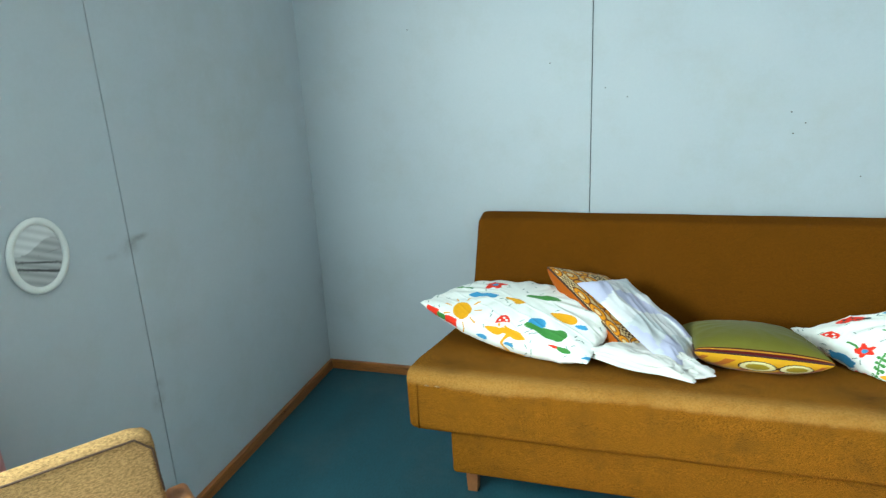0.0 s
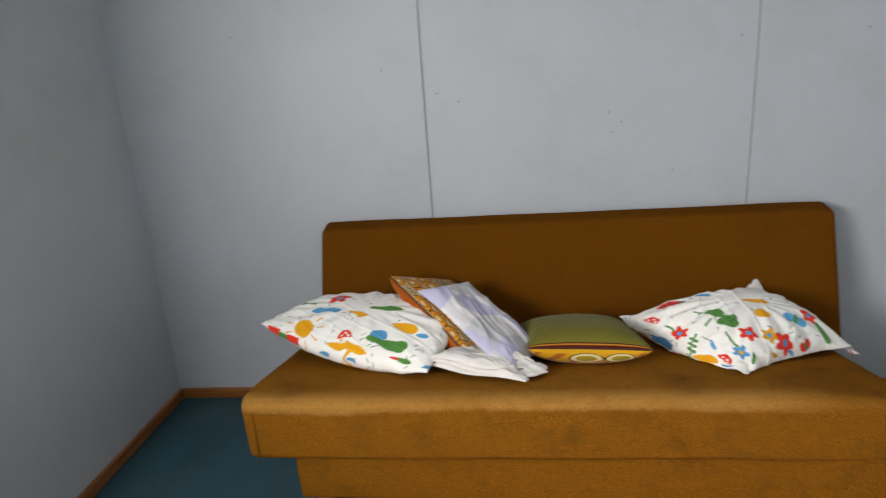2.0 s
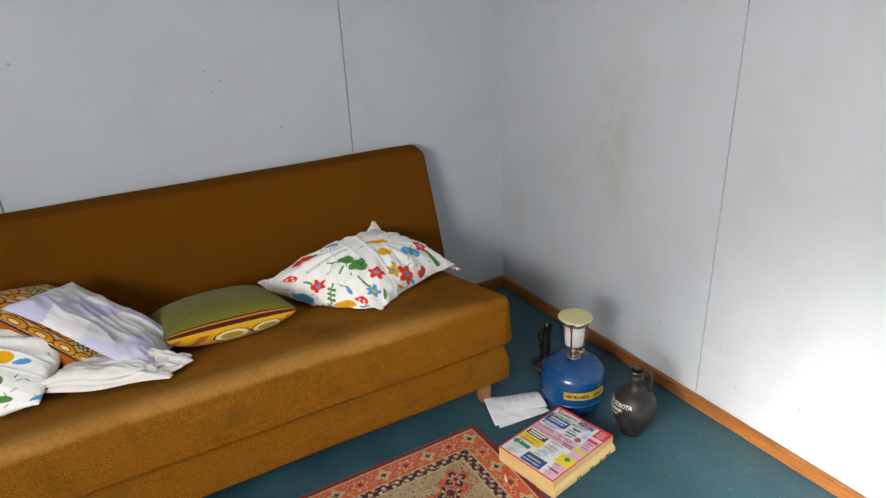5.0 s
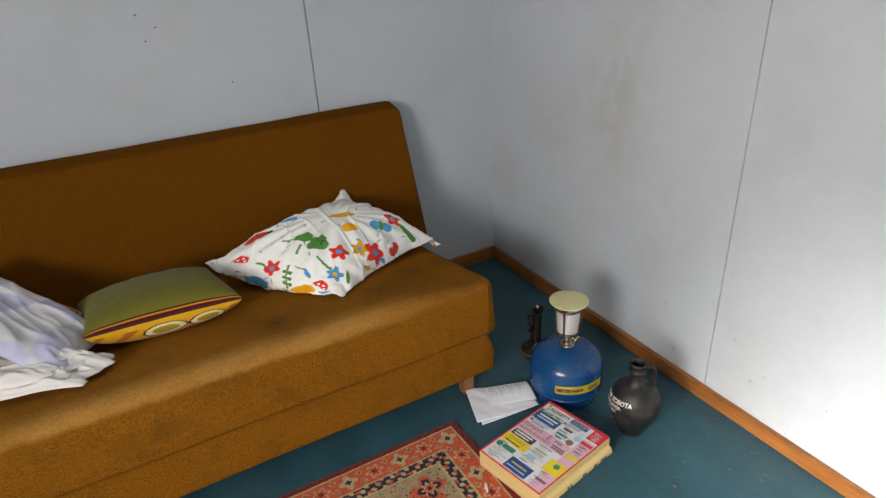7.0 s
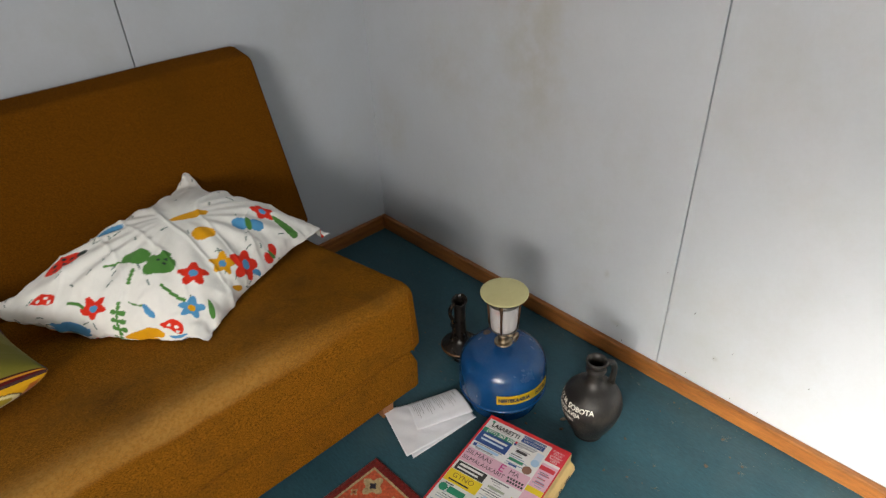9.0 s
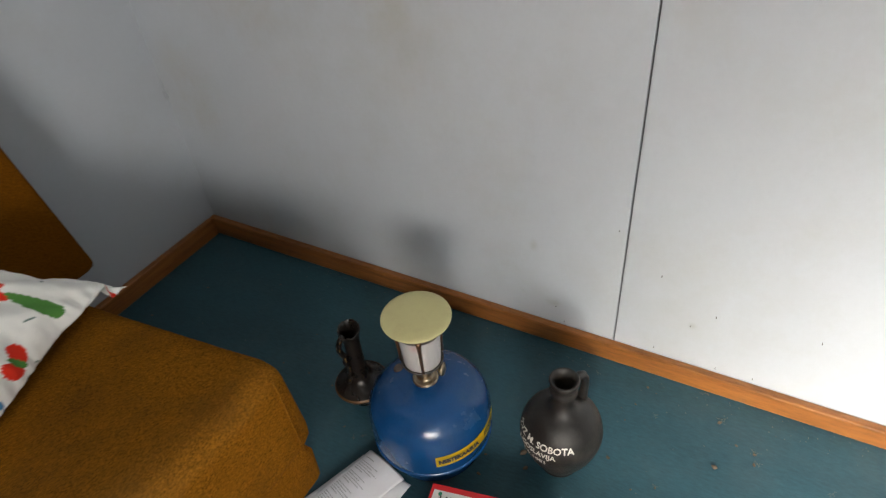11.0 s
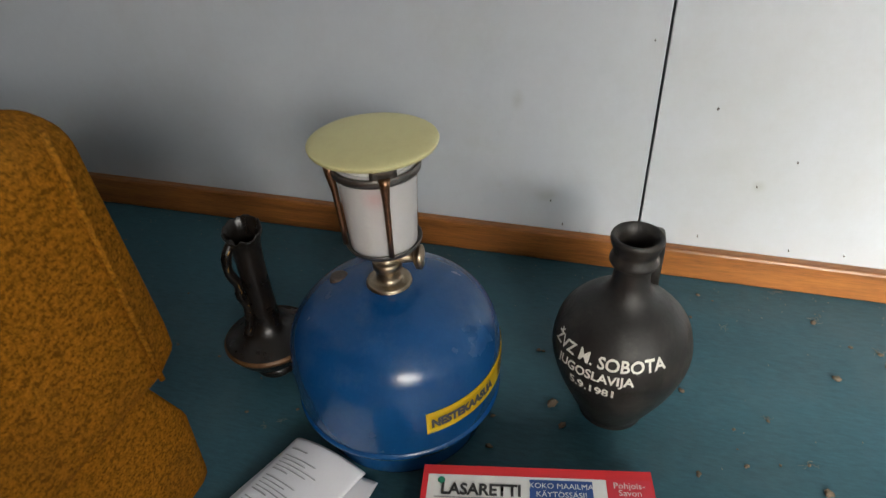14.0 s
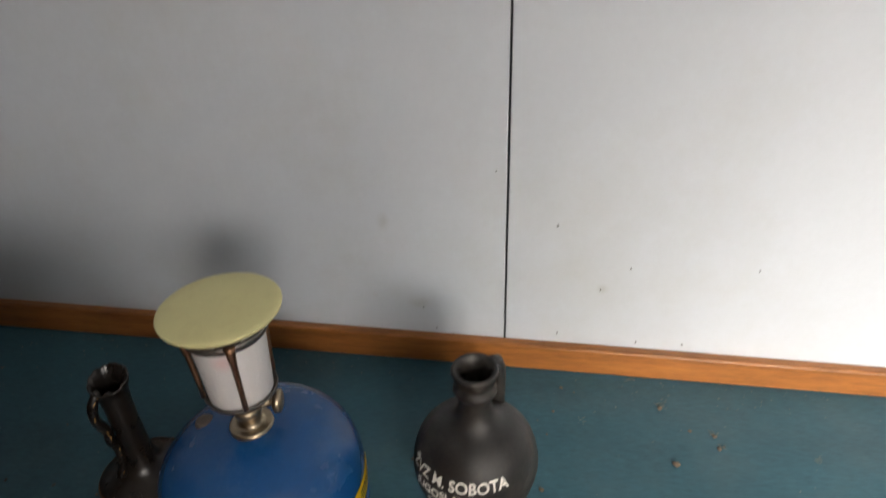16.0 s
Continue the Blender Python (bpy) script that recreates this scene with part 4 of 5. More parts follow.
def band(a0, a1, z0, z1, line, centre, lift, steps=40):
    bm = bmesh.new()
    rows = []
    for j in range(5):
        z = z0 + (z1 - z0) * j / 4
        r = body_r(z, line) + lift
        rows.append([bm.verts.new((centre[0] + r * math.cos(a0 + (a1 - a0) * k / steps), centre[1] + r * math.sin(a0 + (a1 - a0) * k / steps), z)) for k in range(steps + 1)])
    for p, q in zip(rows, rows[1:]):
        for k in range(steps):
            bm.faces.new((p[k], p[k + 1], q[k + 1], q[k]))
    bmesh.ops.solidify(bm, geom=list(bm.faces), thickness=0.0004)
    return bm


sticker = part("label", band(radians(214), radians(293), 0.082, 0.111, dense(body_line), (GX, GY), 0.0008), YELLOW, bottle, "yellow sticker with black lettering")
part("lettering", wrap(letters("NESTEKAASUA", 0.0150, bold=0.0010), dense(body_line), (GX, GY), radians(216.5), 0.0912, lift=0.0017, squeeze=0.80), INK, sticker)
for k, (z, l) in enumerate(((0.101, 0.042), (0.095, 0.036), (0.089, 0.040))):
    part("small_print", band(radians(266), radians(266 + l * 560), z, z + 0.003, dense(body_line), (GX, GY), 0.0014, 12), INK, sticker)
part("plug", lathe([(0.0, 0.0), (0.010, 0.0), (0.0095, 0.006), (0.006, 0.008), (0.0, 0.008)], (-0.342, -0.862, 0.176), 16), NAIL, bottle, "brown screw plug")

lantern = thing("gas_lantern", (GX, GY, 0.189), "camping gas lantern with frosted glass and cream enamel cap", "lantern")
part("flange", lathe([(0.0, 0.184), (0.0225, 0.184), (0.0235, 0.188), (0.0215, 0.192), (0.0135, 0.193), (0.0125, 0.204), (0.0145, 0.207), (0.0145, 0.214), (0.011, 0.216), (0.0085, 0.222), (0.0085, 0.233), (0.0, 0.233)], (GX, GY, 0), 32, smooth_steps=2), BRASS, lantern)
part("valve_body", tube([(GX, GY, 0.216), (GX + 0.006, GY - 0.014, 0.216), (GX + 0.008, GY - 0.026, 0.217)], [0.0055, 0.006, 0.005]), BRASS, lantern)
part("knob", tube([(GX + 0.008, GY - 0.026, 0.217), (GX + 0.0085, GY - 0.029, 0.217), (GX + 0.0095, GY - 0.034, 0.217), (GX + 0.010, GY - 0.036, 0.217)], [0.007, 0.0125, 0.0125, 0.009], 20), BRASS, lantern)
part("burner_dish", lathe([(0.0, 0.231), (0.012, 0.231), (0.032, 0.236), (0.0365, 0.240), (0.0372, 0.243), (0.0355, 0.243), (0.03, 0.239), (0.0, 0.236)], (GX, GY, 0), 48, smooth_steps=3), STEEL, lantern)
part("glass", lathe([(0.0318, 0.239), (0.0325, 0.243), (0.0345, 0.28), (0.0365, 0.322), (0.0350, 0.322), (0.0330, 0.28), (0.0310, 0.243)], (GX, GY, 0), 48, smooth_steps=3), FROST, lantern, "white frosted glass cylinder")
part("glass_ring", lathe([(0.0385, 0.317), (0.0405, 0.317), (0.0415, 0.323), (0.0405, 0.325), (0.0385, 0.325)], (GX, GY, 0), 48, smooth_steps=2), STEEL, lantern)
part("inner_collar", lathe([(0.0345, 0.318), (0.0345, 0.341), (0.0335, 0.341), (0.0335, 0.318)], (GX, GY, 0), 40, smooth_steps=2), WHITE_FRAME, lantern)
for k in range(4):
    a0 = radians(212 + 90 * k - 17)
    bm = bmesh.new()
    rows = []
    for z in (0.323, 0.341):
        for r in (0.0385, 0.0405):
            rows.append([bm.verts.new((GX + r * math.cos(a0 + radians(34) * i / 6), GY + r * math.sin(a0 + radians(34) * i / 6), z)) for i in range(7)])
    for p, q in ((0, 1), (1, 3), (3, 2), (2, 0)):
        for i in range(6):
            bm.faces.new((rows[p][i], rows[p][i + 1], rows[q][i + 1], rows[q][i]))
    for i in (0, 6):
        bm.faces.new((rows[0][i], rows[1][i], rows[3][i], rows[2][i]))
    part("tab", bm, STEEL, lantern)
for deg in (212, 122, 322):
    a = radians(deg)
    pts = [(GX + r * math.cos(a), GY + r * math.sin(a), z) for r, z in ((0.0415, 0.326), (0.0418, 0.320), (0.0395, 0.300), (0.0375, 0.265), (0.0370, 0.243))]
    part("post", tube(pts, [0.0055, 0.0045, 0.003, 0.0026, 0.0026], 10), COPPER, lantern, "coppery wire post")
part("cap", lathe([(0.0, 0.339), (0.045, 0.340), (0.0555, 0.3405), (0.0580, 0.343), (0.0568, 0.3455), (0.045, 0.3475), (0.02, 0.3485), (0.0, 0.3487)], (GX, GY, 0), 72, smooth_steps=4), CREAM, lantern, "pale yellow enamelled round cap")

# ---- black clay jug ----
JX, JY = -0.288, -1.155
jug = thing("jug", (JX, JY, 0), "black clay jug with white hand-painted lettering and a handle", "jug")
jug_line = [(0.0, 0.0), (0.032, 0.0), (0.0355, 0.003), (0.037, 0.009), (0.0490, 0.033), (0.0625, 0.064), (0.0710, 0.094), (0.0715, 0.114), (0.0645, 0.138), (0.0480, 0.157), (0.0300, 0.169), (0.0205, 0.181), (0.0180, 0.195), (0.0190, 0.207), (0.0232, 0.2105), (0.0238, 0.214), (0.0222, 0.219), (0.0213, 0.224), (0.0245, 0.233), (0.0255, 0.238), (0.0236, 0.2415), (0.0195, 0.239), (0.0160, 0.230), (0.0165, 0.20), (0.0, 0.19)]
jug_body = part("body", lathe(jug_line, (JX, JY, 0), 96, smooth_steps=4), CLAY, jug)
hd = Vector((0.87, -0.49, 0)).normalized()
hc = Vector((JX, JY, 0))
pts = [hc + hd * r + Vector((0, 0, z)) for r, z in ((0.022, 0.223), (0.033, 0.227), (0.042, 0.222), (0.047, 0.209), (0.0485, 0.193), (0.047, 0.176), (0.044, 0.158))]
part("handle", tube(pts, [0.008, 0.0075, 0.007, 0.007, 0.007, 0.0075, 0.009], 12), CLAY, jug)
outer = dense([p for p in jug_line if p[1] < 0.18][1:])
for body_text, size, a0, z0, slope in (("ŽVZ M. SOBOTA", 0.0172, 113, 0.1225, 0.05), ("JUGOSLAVIJA", 0.0142, 125, 0.1065, 0.07), ("5.9.1981", 0.0148, 139, 0.0900, 0.06)):
    me = letters(body_text, size, bold=0.0004)
    for v in me.vertices:
        w = noise.noise_vector(Vector((v.co.x * 90, v.co.y * 60, z0 * 90)))
        u = noise.noise_vector(Vector((v.co.x * 420, v.co.y * 420, z0 * 30)))
        v.co += Vector((w.x * 0.0007 + u.x * 0.0002, w.y * 0.0011 + u.y * 0.0002, 0))
    part("lettering", wrap(me, outer, (JX, JY), radians(a0), z0, slope, 0.0009), CHALK, jug, "uneven white painted letters")

# ---- ewer ----
VX, VY = -0.320, -0.738
ewer = thing("ewer", (VX, VY, 0), "small dark glazed ewer with a slim neck and gold-streaked handle", "ewer")
bm = lathe([(0.0, 0.0), (0.022, 0.0), (0.027, 0.003), (0.0265, 0.010), (0.024, 0.014), (0.036, 0.022), (0.047, 0.034), (0.0535, 0.046), (0.0550, 0.051), (0.050, 0.055), (0.036, 0.063), (0.024, 0.072), (0.0180, 0.088), (0.0160, 0.120), (0.0158, 0.165), (0.0175, 0.190), (0.0205, 0.207), (0.0222, 0.216), (0.0200, 0.217), (0.0150, 0.200), (0.0120, 0.16), (0.0, 0.15)], (VX, VY, 0), 64, smooth_steps=4)
for v in bm.verts:
    if v.co.z > 0.19:
        a = math.atan2(v.co.y - VY, v.co.x - VX)
        v.co.z += (v.co.z - 0.19) * (0.20 * math.cos(a - 0.4) - 0.35 + 0.22 * noise.noise(Vector((3 * math.cos(a), 3 * math.sin(a), 2))))
part("body", bm, GLAZE, ewer)
part("rim_band", lathe([(0.0525, 0.045), (0.0550, 0.048), (0.0556, 0.051), (0.0530, 0.054)], (VX, VY, 0), 64, smooth_steps=2), BROWN_GOLD, ewer, "thin golden-brown band")
ed = Vector((-0.93, 0.37, 0)).normalized()
ec = Vector((VX, VY, 0))
pts = [ec + ed * r + Vector((0, 0, z)) for r, z in ((0.014, 0.198), (0.020, 0.196), (0.027, 0.184), (0.0285, 0.166), (0.022, 0.146), (0.023, 0.130), (0.0185, 0.112), (0.020, 0.092), (0.028, 0.072))]
pts = [Vector(p) for p in dense(pts, 5)]
part("handle", tube(pts, [0.0056 + 0.0003 * math.sin(k * 0.8) for k in range(len(pts))], 10), GLAZE, ewer)
side = Vector((-0.3, -0.95, 0)) * 0.0045
for first, last in ((3, 9), (10, 15), (17, 26), (29, 33), (36, 39)):
    run = pts[first:last]
    part("gold_streak", tube([p + side + ed * (0.0015 + 0.001 * math.sin(first + k)) for k, p in enumerate(run)], [0.0003 + 0.0007 * abs(math.sin(1 + 0.9 * k + first)) for k in range(len(run))], 8), GOLD, ewer)

# ---- telephone directory ----
BO, BA, BB = Vector((-0.459, -0.986, 0)), Vector((0.0445, -0.2075, 0)).normalized(), Vector((-0.288, -0.054, 0)).normalized()
BW, BL, BT = 0.2125, 0.292, 0.0625
book = thing("telephone_directory", BO + BA * BW / 2 + BB * BL / 2, "thick telephone directory with a colourful cover and yellowed pages", "book")


def slab(a0, a1, b0, b1, z0, z1, shift=0.0):
    bm = bmesh.new()
    bmesh.ops.create_cube(bm, size=1)
    for v in bm.verts:
        a = a0 if v.co.x < 0 else a1
        b = b0 if v.co.y < 0 else b1
        z = z0 if v.co.z < 0 else z1
        v.co = BO + BA * (a + (shift if z == z0 else 0)) + BB * b + Vector((0, 0, z))
    return bm


bm = bmesh.new()
spine = rounded([(0.0, 0.0015), (0.214, 0.0015), (0.226, 0.012), (0.222, 0.028), (0.212, 0.034), (0.2135, 0.058), (0.2105, BT - 0.002), (0.0, BT - 0.002)], 0.004, 2)
rings = []
for b in (0.001, 0.1, 0.2, BL - 0.001):
    rings.append([bm.verts.new(BO + BA * p.x + BB * b + Vector((0, 0, p.y))) for p in spine])
for p, q in zip(rings, rings[1:]):
    for k in range(len(spine)):
        bm.faces.new((p[k], p[(k + 1) % len(spine)], q[(k + 1) % len(spine)], q[k]))
bm.faces.new(rings[0])
bm.faces.new(rings[-1])
part("page_block", bm, PAGES, book, "yellowed page edges and creased spine", smooth=False)
part("back_cover", slab(-0.001, 0.215, 0, BL, 0.0, 0.0013), ink((0.5, 0.05, 0.04)), book, smooth=False)
cover = part("cover", slab(0, BW, 0, BL, BT - 0.0018, BT), ink((0.62, 0.022, 0.03)), book, "red-edged cover full of small advertisements", smooth=False)
WHITE, PINK, SUNNY = (0.74, 0.74, 0.72), (0.70, 0.42, 0.52), (0.78, 0.60, 0.02)
NAVY, SKY, LEAFY, BLACK, CRIMSON, PALE = (0.02, 0.07, 0.25), (0.35, 0.55, 0.72), (0.02, 0.24, 0.13), (0.03, 0.03, 0.03), (0.62, 0.03, 0.05), (0.55, 0.66, 0.76)


def ad(a0, a1, b0, b1, color, level=0, name="advertisement"):
    part(name, slab(a0 * BW, a1 * BW, b0 * BL, b1 * BL, BT + 0.00005 + 0.00022 * level, BT + 0.0003 + 0.00022 * level), ink(color), cover, smooth=False)


for values in ((0.025, 0.985, 0.035, 0.985, WHITE), (0.80, 0.985, 0.20, 0.985, PINK)):
    ad(*values, 0, "cover_sheet") if values[0] < 0.1 else ad(*values, 1)
for values in ((0.03, 0.415, 0.135, 0.18, LEAFY), (0.03, 0.415, 0.18, 0.30, NAVY), (0.03, 0.79, 0.375, 0.52, PINK), (0.05, 0.40, 0.53, 0.615, BLACK), (0.03, 0.42, 0.62, 0.735, SUNNY), (0.37, 0.72, 0.83, 0.975, NAVY)):
    ad(*values, 1)
for values in ((0.80, 0.99, 0.035, 0.175, CRIMSON), (0.47, 0.74, 0.045, 0.115, NAVY), (0.80, 0.97, 0.225, 0.265, CRIMSON), (0.80, 0.985, 0.44, 0.49, SUNNY), (0.74, 0.985, 0.60, 0.76, SUNNY), (0.70, 0.78, 0.14, 0.26, PALE)):
    ad(*values, 2)
for values in ((0.08, 0.38, 0.205, 0.225, WHITE), (0.08, 0.36, 0.245, 0.262, PALE), (0.10, 0.36, 0.322, 0.345, SKY), (0.05, 0.09, 0.318, 0.348, NAVY), (0.49, 0.62, 0.20, 0.225, BLACK), (0.47, 0.64, 0.29, 0.315, LEAFY), (0.50, 0.60, 0.345, 0.36, NAVY)):
    ad(*values, 3)
for values in ((0.08, 0.36, 0.545, 0.565, WHITE), (0.08, 0.33, 0.582, 0.598, WHITE), (0.08, 0.32, 0.705, 0.718, BLACK), (0.15, 0.34, 0.765, 0.82, LEAFY), (0.47, 0.66, 0.60, 0.62, (0.35, 0.4, 0.3)), (0.50, 0.60, 0.70, 0.76, SKY), (0.42, 0.66, 0.88, 0.895, SUNNY), (0.40, 0.68, 0.93, 0.94, PALE)):
    ad(*values, 3)
for values in ((0.46, 0.68, 0.135, 0.143, (0.3, 0.3, 0.3)), (0.46, 0.66, 0.155, 0.163, (0.3, 0.3, 0.3)), (0.06, 0.36, 0.115, 0.119, (0.3, 0.3, 0.3)), (0.84, 0.95, 0.30, 0.31, (0.4, 0.1, 0.15)), (0.84, 0.93, 0.34, 0.35, (0.4, 0.1, 0.15)), (0.84, 0.95, 0.38, 0.39, (0.4, 0.1, 0.15)), (0.80, 0.95, 0.86, 0.89, (0.2, 0.1, 0.15))):
    ad(*values, 3)


def disc(a, b, r, color, level=4):
    bm = bmesh.new()
    bmesh.ops.create_cone(bm, cap_ends=True, segments=20, radius1=r, radius2=r, depth=0.0003)
    bm.transform(Matrix.Translation(BO + BA * a * BW + BB * b * BL + Vector((0, 0, BT + 0.0003 + 0.00022 * level))))
    part("emblem", bm, ink(color), cover, smooth=False)


for values in ((0.71, 0.335, 0.011, (0.25, 0.12, 0.08)), (0.09, 0.795, 0.010, LEAFY), (0.87, 0.655, 0.009, LEAFY), (0.085, 0.058, 0.0035, LEAFY), (0.74, 0.245, 0.010, SKY), (0.44, 0.145, 0.003, CRIMSON), (0.44, 0.165, 0.003, NAVY)):
    disc(*values)


def write(body, a, b, size, color, align="LEFT", level=4, stretch=1.0, bold=0.0):
    """Lettering that reads across the cover's width."""
    me = letters(body, size, align, bold)
    for v in me.vertices:
        v.co = BO + BA * (a * BW + v.co.x * stretch) - BB * (v.co.y - b * BL) + Vector((0, 0, BT + 0.0004 + 0.00022 * level))
    part("lettering", me, ink(color), cover)


write("LASARETTI", 0.085, 0.107, 0.0165, BLACK, stretch=0.93, bold=0.0005)
write("(971) 263 1200", 0.08, 0.172, 0.0125, WHITE, bold=0.0004)
write("KOKO MAAILMA", 0.605, 0.075, 0.0078, WHITE, "CENTER")
write("KÄYTÖSSÄSI!", 0.605, 0.105, 0.0078, WHITE, "CENTER")
for k, word in enumerate(("Pohjois-", "Savon", "puhelin-", "luettelo", "1995")):
    write(word, 0.895, 0.066 + 0.0255 * k, 0.0088, WHITE, "CENTER")
write("SILMÄAS", 0.045, 0.435, 0.0175, (0.10, 0.05, 0.07))
write("E", 0.445, 0.452, 0.030, (0.55, 0.03, 0.22))
write("MA", 0.565, 0.435, 0.0175, (0.10, 0.05, 0.07))
write("SILMÄLÄÄKÄRIT", 0.045, 0.497, 0.0150, (0.10, 0.05, 0.07))
write("GYNO", 0.09, 0.685, 0.0185, (0.28, 0.16, 0.02))
for k in range(6):
    ad(0.585 + 0.032 * k, 0.607 + 0.032 * k, 0.455, 0.475, BLACK, 3, "small_print")
    ad(0.600 + 0.032 * k, 0.622 + 0.032 * k, 0.485, 0.505, BLACK, 3, "small_print")
for k, (b0, b1) in enumerate(((0.10, 0.12), (0.13, 0.16), (0.17, 0.18), (0.24, 0.25), (0.26, 0.28), (0.40, 0.42), (0.43, 0.45), (0.60, 0.62), (0.64, 0.66))):
    part("spine_print", slab(0.2236, 0.2256, b0 * BL, b1 * BL, 0.014, 0.021), INK, book, smooth=False)


rnd = random.Random(8)
for a0, a1, b0, b1, count in ((0.05, 0.40, 0.305, 0.37, 5), (0.44, 0.70, 0.12, 0.37, 12), (0.42, 0.72, 0.53, 0.81, 14), (0.05, 0.34, 0.74, 0.97, 12), (0.81, 0.97, 0.28, 0.43, 7), (0.76, 0.97, 0.77, 0.97, 7)):
    for k in range(count):
        b = b0 + (b1 - b0) * (k + 0.3) / count
        a = rnd.uniform(a0, a0 + 0.3 * (a1 - a0))
        ad(a, rnd.uniform(a + 0.3 * (a1 - a), a1), b, b + rnd.choice((0.004, 0.005, 0.007, 0.010)), rnd.choice(((0.25, 0.25, 0.26), (0.12, 0.12, 0.14), (0.2, 0.3, 0.42), (0.45, 0.46, 0.48))), 2, "small_print")

# ---- papers ----
def sheet(name, corners, height_of, label, lines=(), n=40, m=30):
    A, B, C, D = [np.array(p, float) for p in corners]
    u, v = np.meshgrid(np.linspace(0, 1, n), np.linspace(0, 1, m), indexing="ij")
    P = ((1 - u) * (1 - v))[..., None] * A + (u * (1 - v))[..., None] * B + (u * v)[..., None] * C + ((1 - u) * v)[..., None] * D
    P[..., 2] += height_of(u, v)
    low = P.copy()
    low[..., 2] -= 0.0006
    ob = tagged(part(name, grid(name, P, None, low), PAPER), label, "paper", group="papers on the floor")
    for u0, u1, v0, v1 in lines:
        uu, vv = np.meshgrid(np.linspace(u0, u1, 3), np.linspace(v0, v1, 12), indexing="ij")
        Q = ((1 - uu) * (1 - vv))[..., None] * A + (uu * (1 - vv))[..., None] * B + (uu * vv)[..., None] * C + ((1 - uu) * vv)[..., None] * D
        Q[..., 2] += height_of(uu, vv) + 0.0005
        low = Q.copy()
        low[..., 2] -= 0.0002
        part("small_print", grid("small_print", Q, None, low), GREY_INK, ob)
    return ob


def crumple(u, v, k, high):
    """Sharp shallow creases in a handled sheet."""
    out = np.zeros_like(u)
    for a, b, c in ((2.3, 1.1, 0.2), (-1.2, 2.9, 0.7), (3.7, -2.2, 0.4)):
        out += np.abs(((a * u + b * v + c + k) % 1.0) - 0.5)
    return high * out


sheet("paper_sheet", [(-0.600, -0.760, 0.001), (-0.445, -0.825, 0.001), (-0.470, -0.925, 0.001), (-0.652, -0.908, 0.001)], lambda u, v: 0.0008 + 0.004 * np.clip(0.3 - u, 0, 1) * v, "white paper sheet lying under another on the floor")
sheet("paper_sheet", [(-0.615, -0.745, 0.002), (-0.440, -0.815, 0.002), (-0.455, -0.93, 0.002), (-0.663, -0.897, 0.002)], lambda u, v: 0.0035 + crumple(u, v, 0.1, 0.004) * np.clip(3 * np.minimum(np.minimum(u, 1 - u), np.minimum(v, 1 - v)) + 0.2, 0, 1) + 0.05 * np.clip(0.4 - u, 0, 1) ** 1.6 * (1 - v) + 0.006 * np.clip(v - 0.7, 0, 1) * np.clip(0.5 - u, 0, 1) * 4, "creased white paper sheet lying on the floor")
rows = [(0.10, (0.34 if k % 6 == 0 else 0.46 + 0.10 * ((k * 7) % 3)), 0.07 + 0.034 * k, 0.07 + 0.034 * k + (0.011 if k % 6 == 0 else 0.008)) for k in range(25) if k % 6 != 5]
sheet("leaflet", [(-0.560, -0.782, 0.009), (-0.432, -0.826, 0.009), (-0.456, -0.918, 0.009), (-0.597, -0.862, 0.009)], lambda u, v: 0.008 + 0.012 * np.sin(np.pi * np.clip(v, 0, 1)) ** 0.7 * (0.4 + 0.6 * u) + 0.010 * np.clip(v - 0.78, 0, 1), "folded white leaflet with small grey print on other paper", [(r[2], r[3], r[0], r[1]) for r in rows])

# ---- rug ----
RX, RY, RLX, RLY = -0.714, -0.842, 1.40, 0.92
nx, ny = 560, 360
i, j = np.meshgrid(np.linspace(0, 1, nx) ** 1.15, np.linspace(0, 1, ny) ** 1.15, indexing="ij")
dx, dy = i * RLX, j * RLY
ex, ey = np.minimum(dx, RLX - dx), np.minimum(dy, RLY - dy)
e = np.minimum(ex, ey)
along = np.where(ey < ex, dx, dy)
c = np.empty((nx, ny, 3))
c[:] = rgb(150, 132, 100)
DARKRED, BRICK, NIGHT, TAN, OCHRE = rgb(112, 34, 30), rgb(184, 84, 54), rgb(44, 40, 52), rgb(170, 150, 112), rgb(150, 110, 70)


def motif(cx, cy, r, lobes, outer, mid, core):
    """A small knotted rosette."""
    p, q = dx - cx, dy - cy
    rr, aa = np.hypot(p, q), np.arctan2(q, p)
    edge = r * (0.78 + 0.22 * np.cos(lobes * aa))
    c[rr < edge] = outer
    c[rr < edge * 0.72] = mid
    c[rr < edge * 0.36] = core


band1 = (e >= 0.022) & (e < 0.096)
c[band1] = BRICK
for k in range(18):
    s = 0.06 + k * 0.078
    for flip in (0, 1):
        cx, cy = (s, 0.059) if not flip else (0.059, s)
        if (cx > RLX - 0.03) or (cy > RLY - 0.03):
            continue
        if k % 2:
            motif(cx, cy, 0.027, 6, TAN, BRICK, DARKRED)
        else:
            motif(cx, cy, 0.028, 4, TAN, TAN, NIGHT)
        ox, oy = (0.039, 0.018) if not flip else (0.018, 0.039)
        motif(cx + ox, cy + oy, 0.011, 4, TAN, DARKRED, TAN)
        motif(cx + ox, cy - oy * (1 if not flip else -1) * (1 if not flip else 1), 0.010, 4, TAN, OCHRE, DARKRED)
border = (e >= 0.096) & (e < 0.128)
c[border] = NIGHT
fleck = (np.sin(along * 210) * np.sin((e - 0.096) * 190 + along * 60) > 0.25)
c[border & fleck] = TAN
c[border & (np.sin(along * 105 + 1) * np.sin((e - 0.1) * 230) > 0.62)] = BRICK
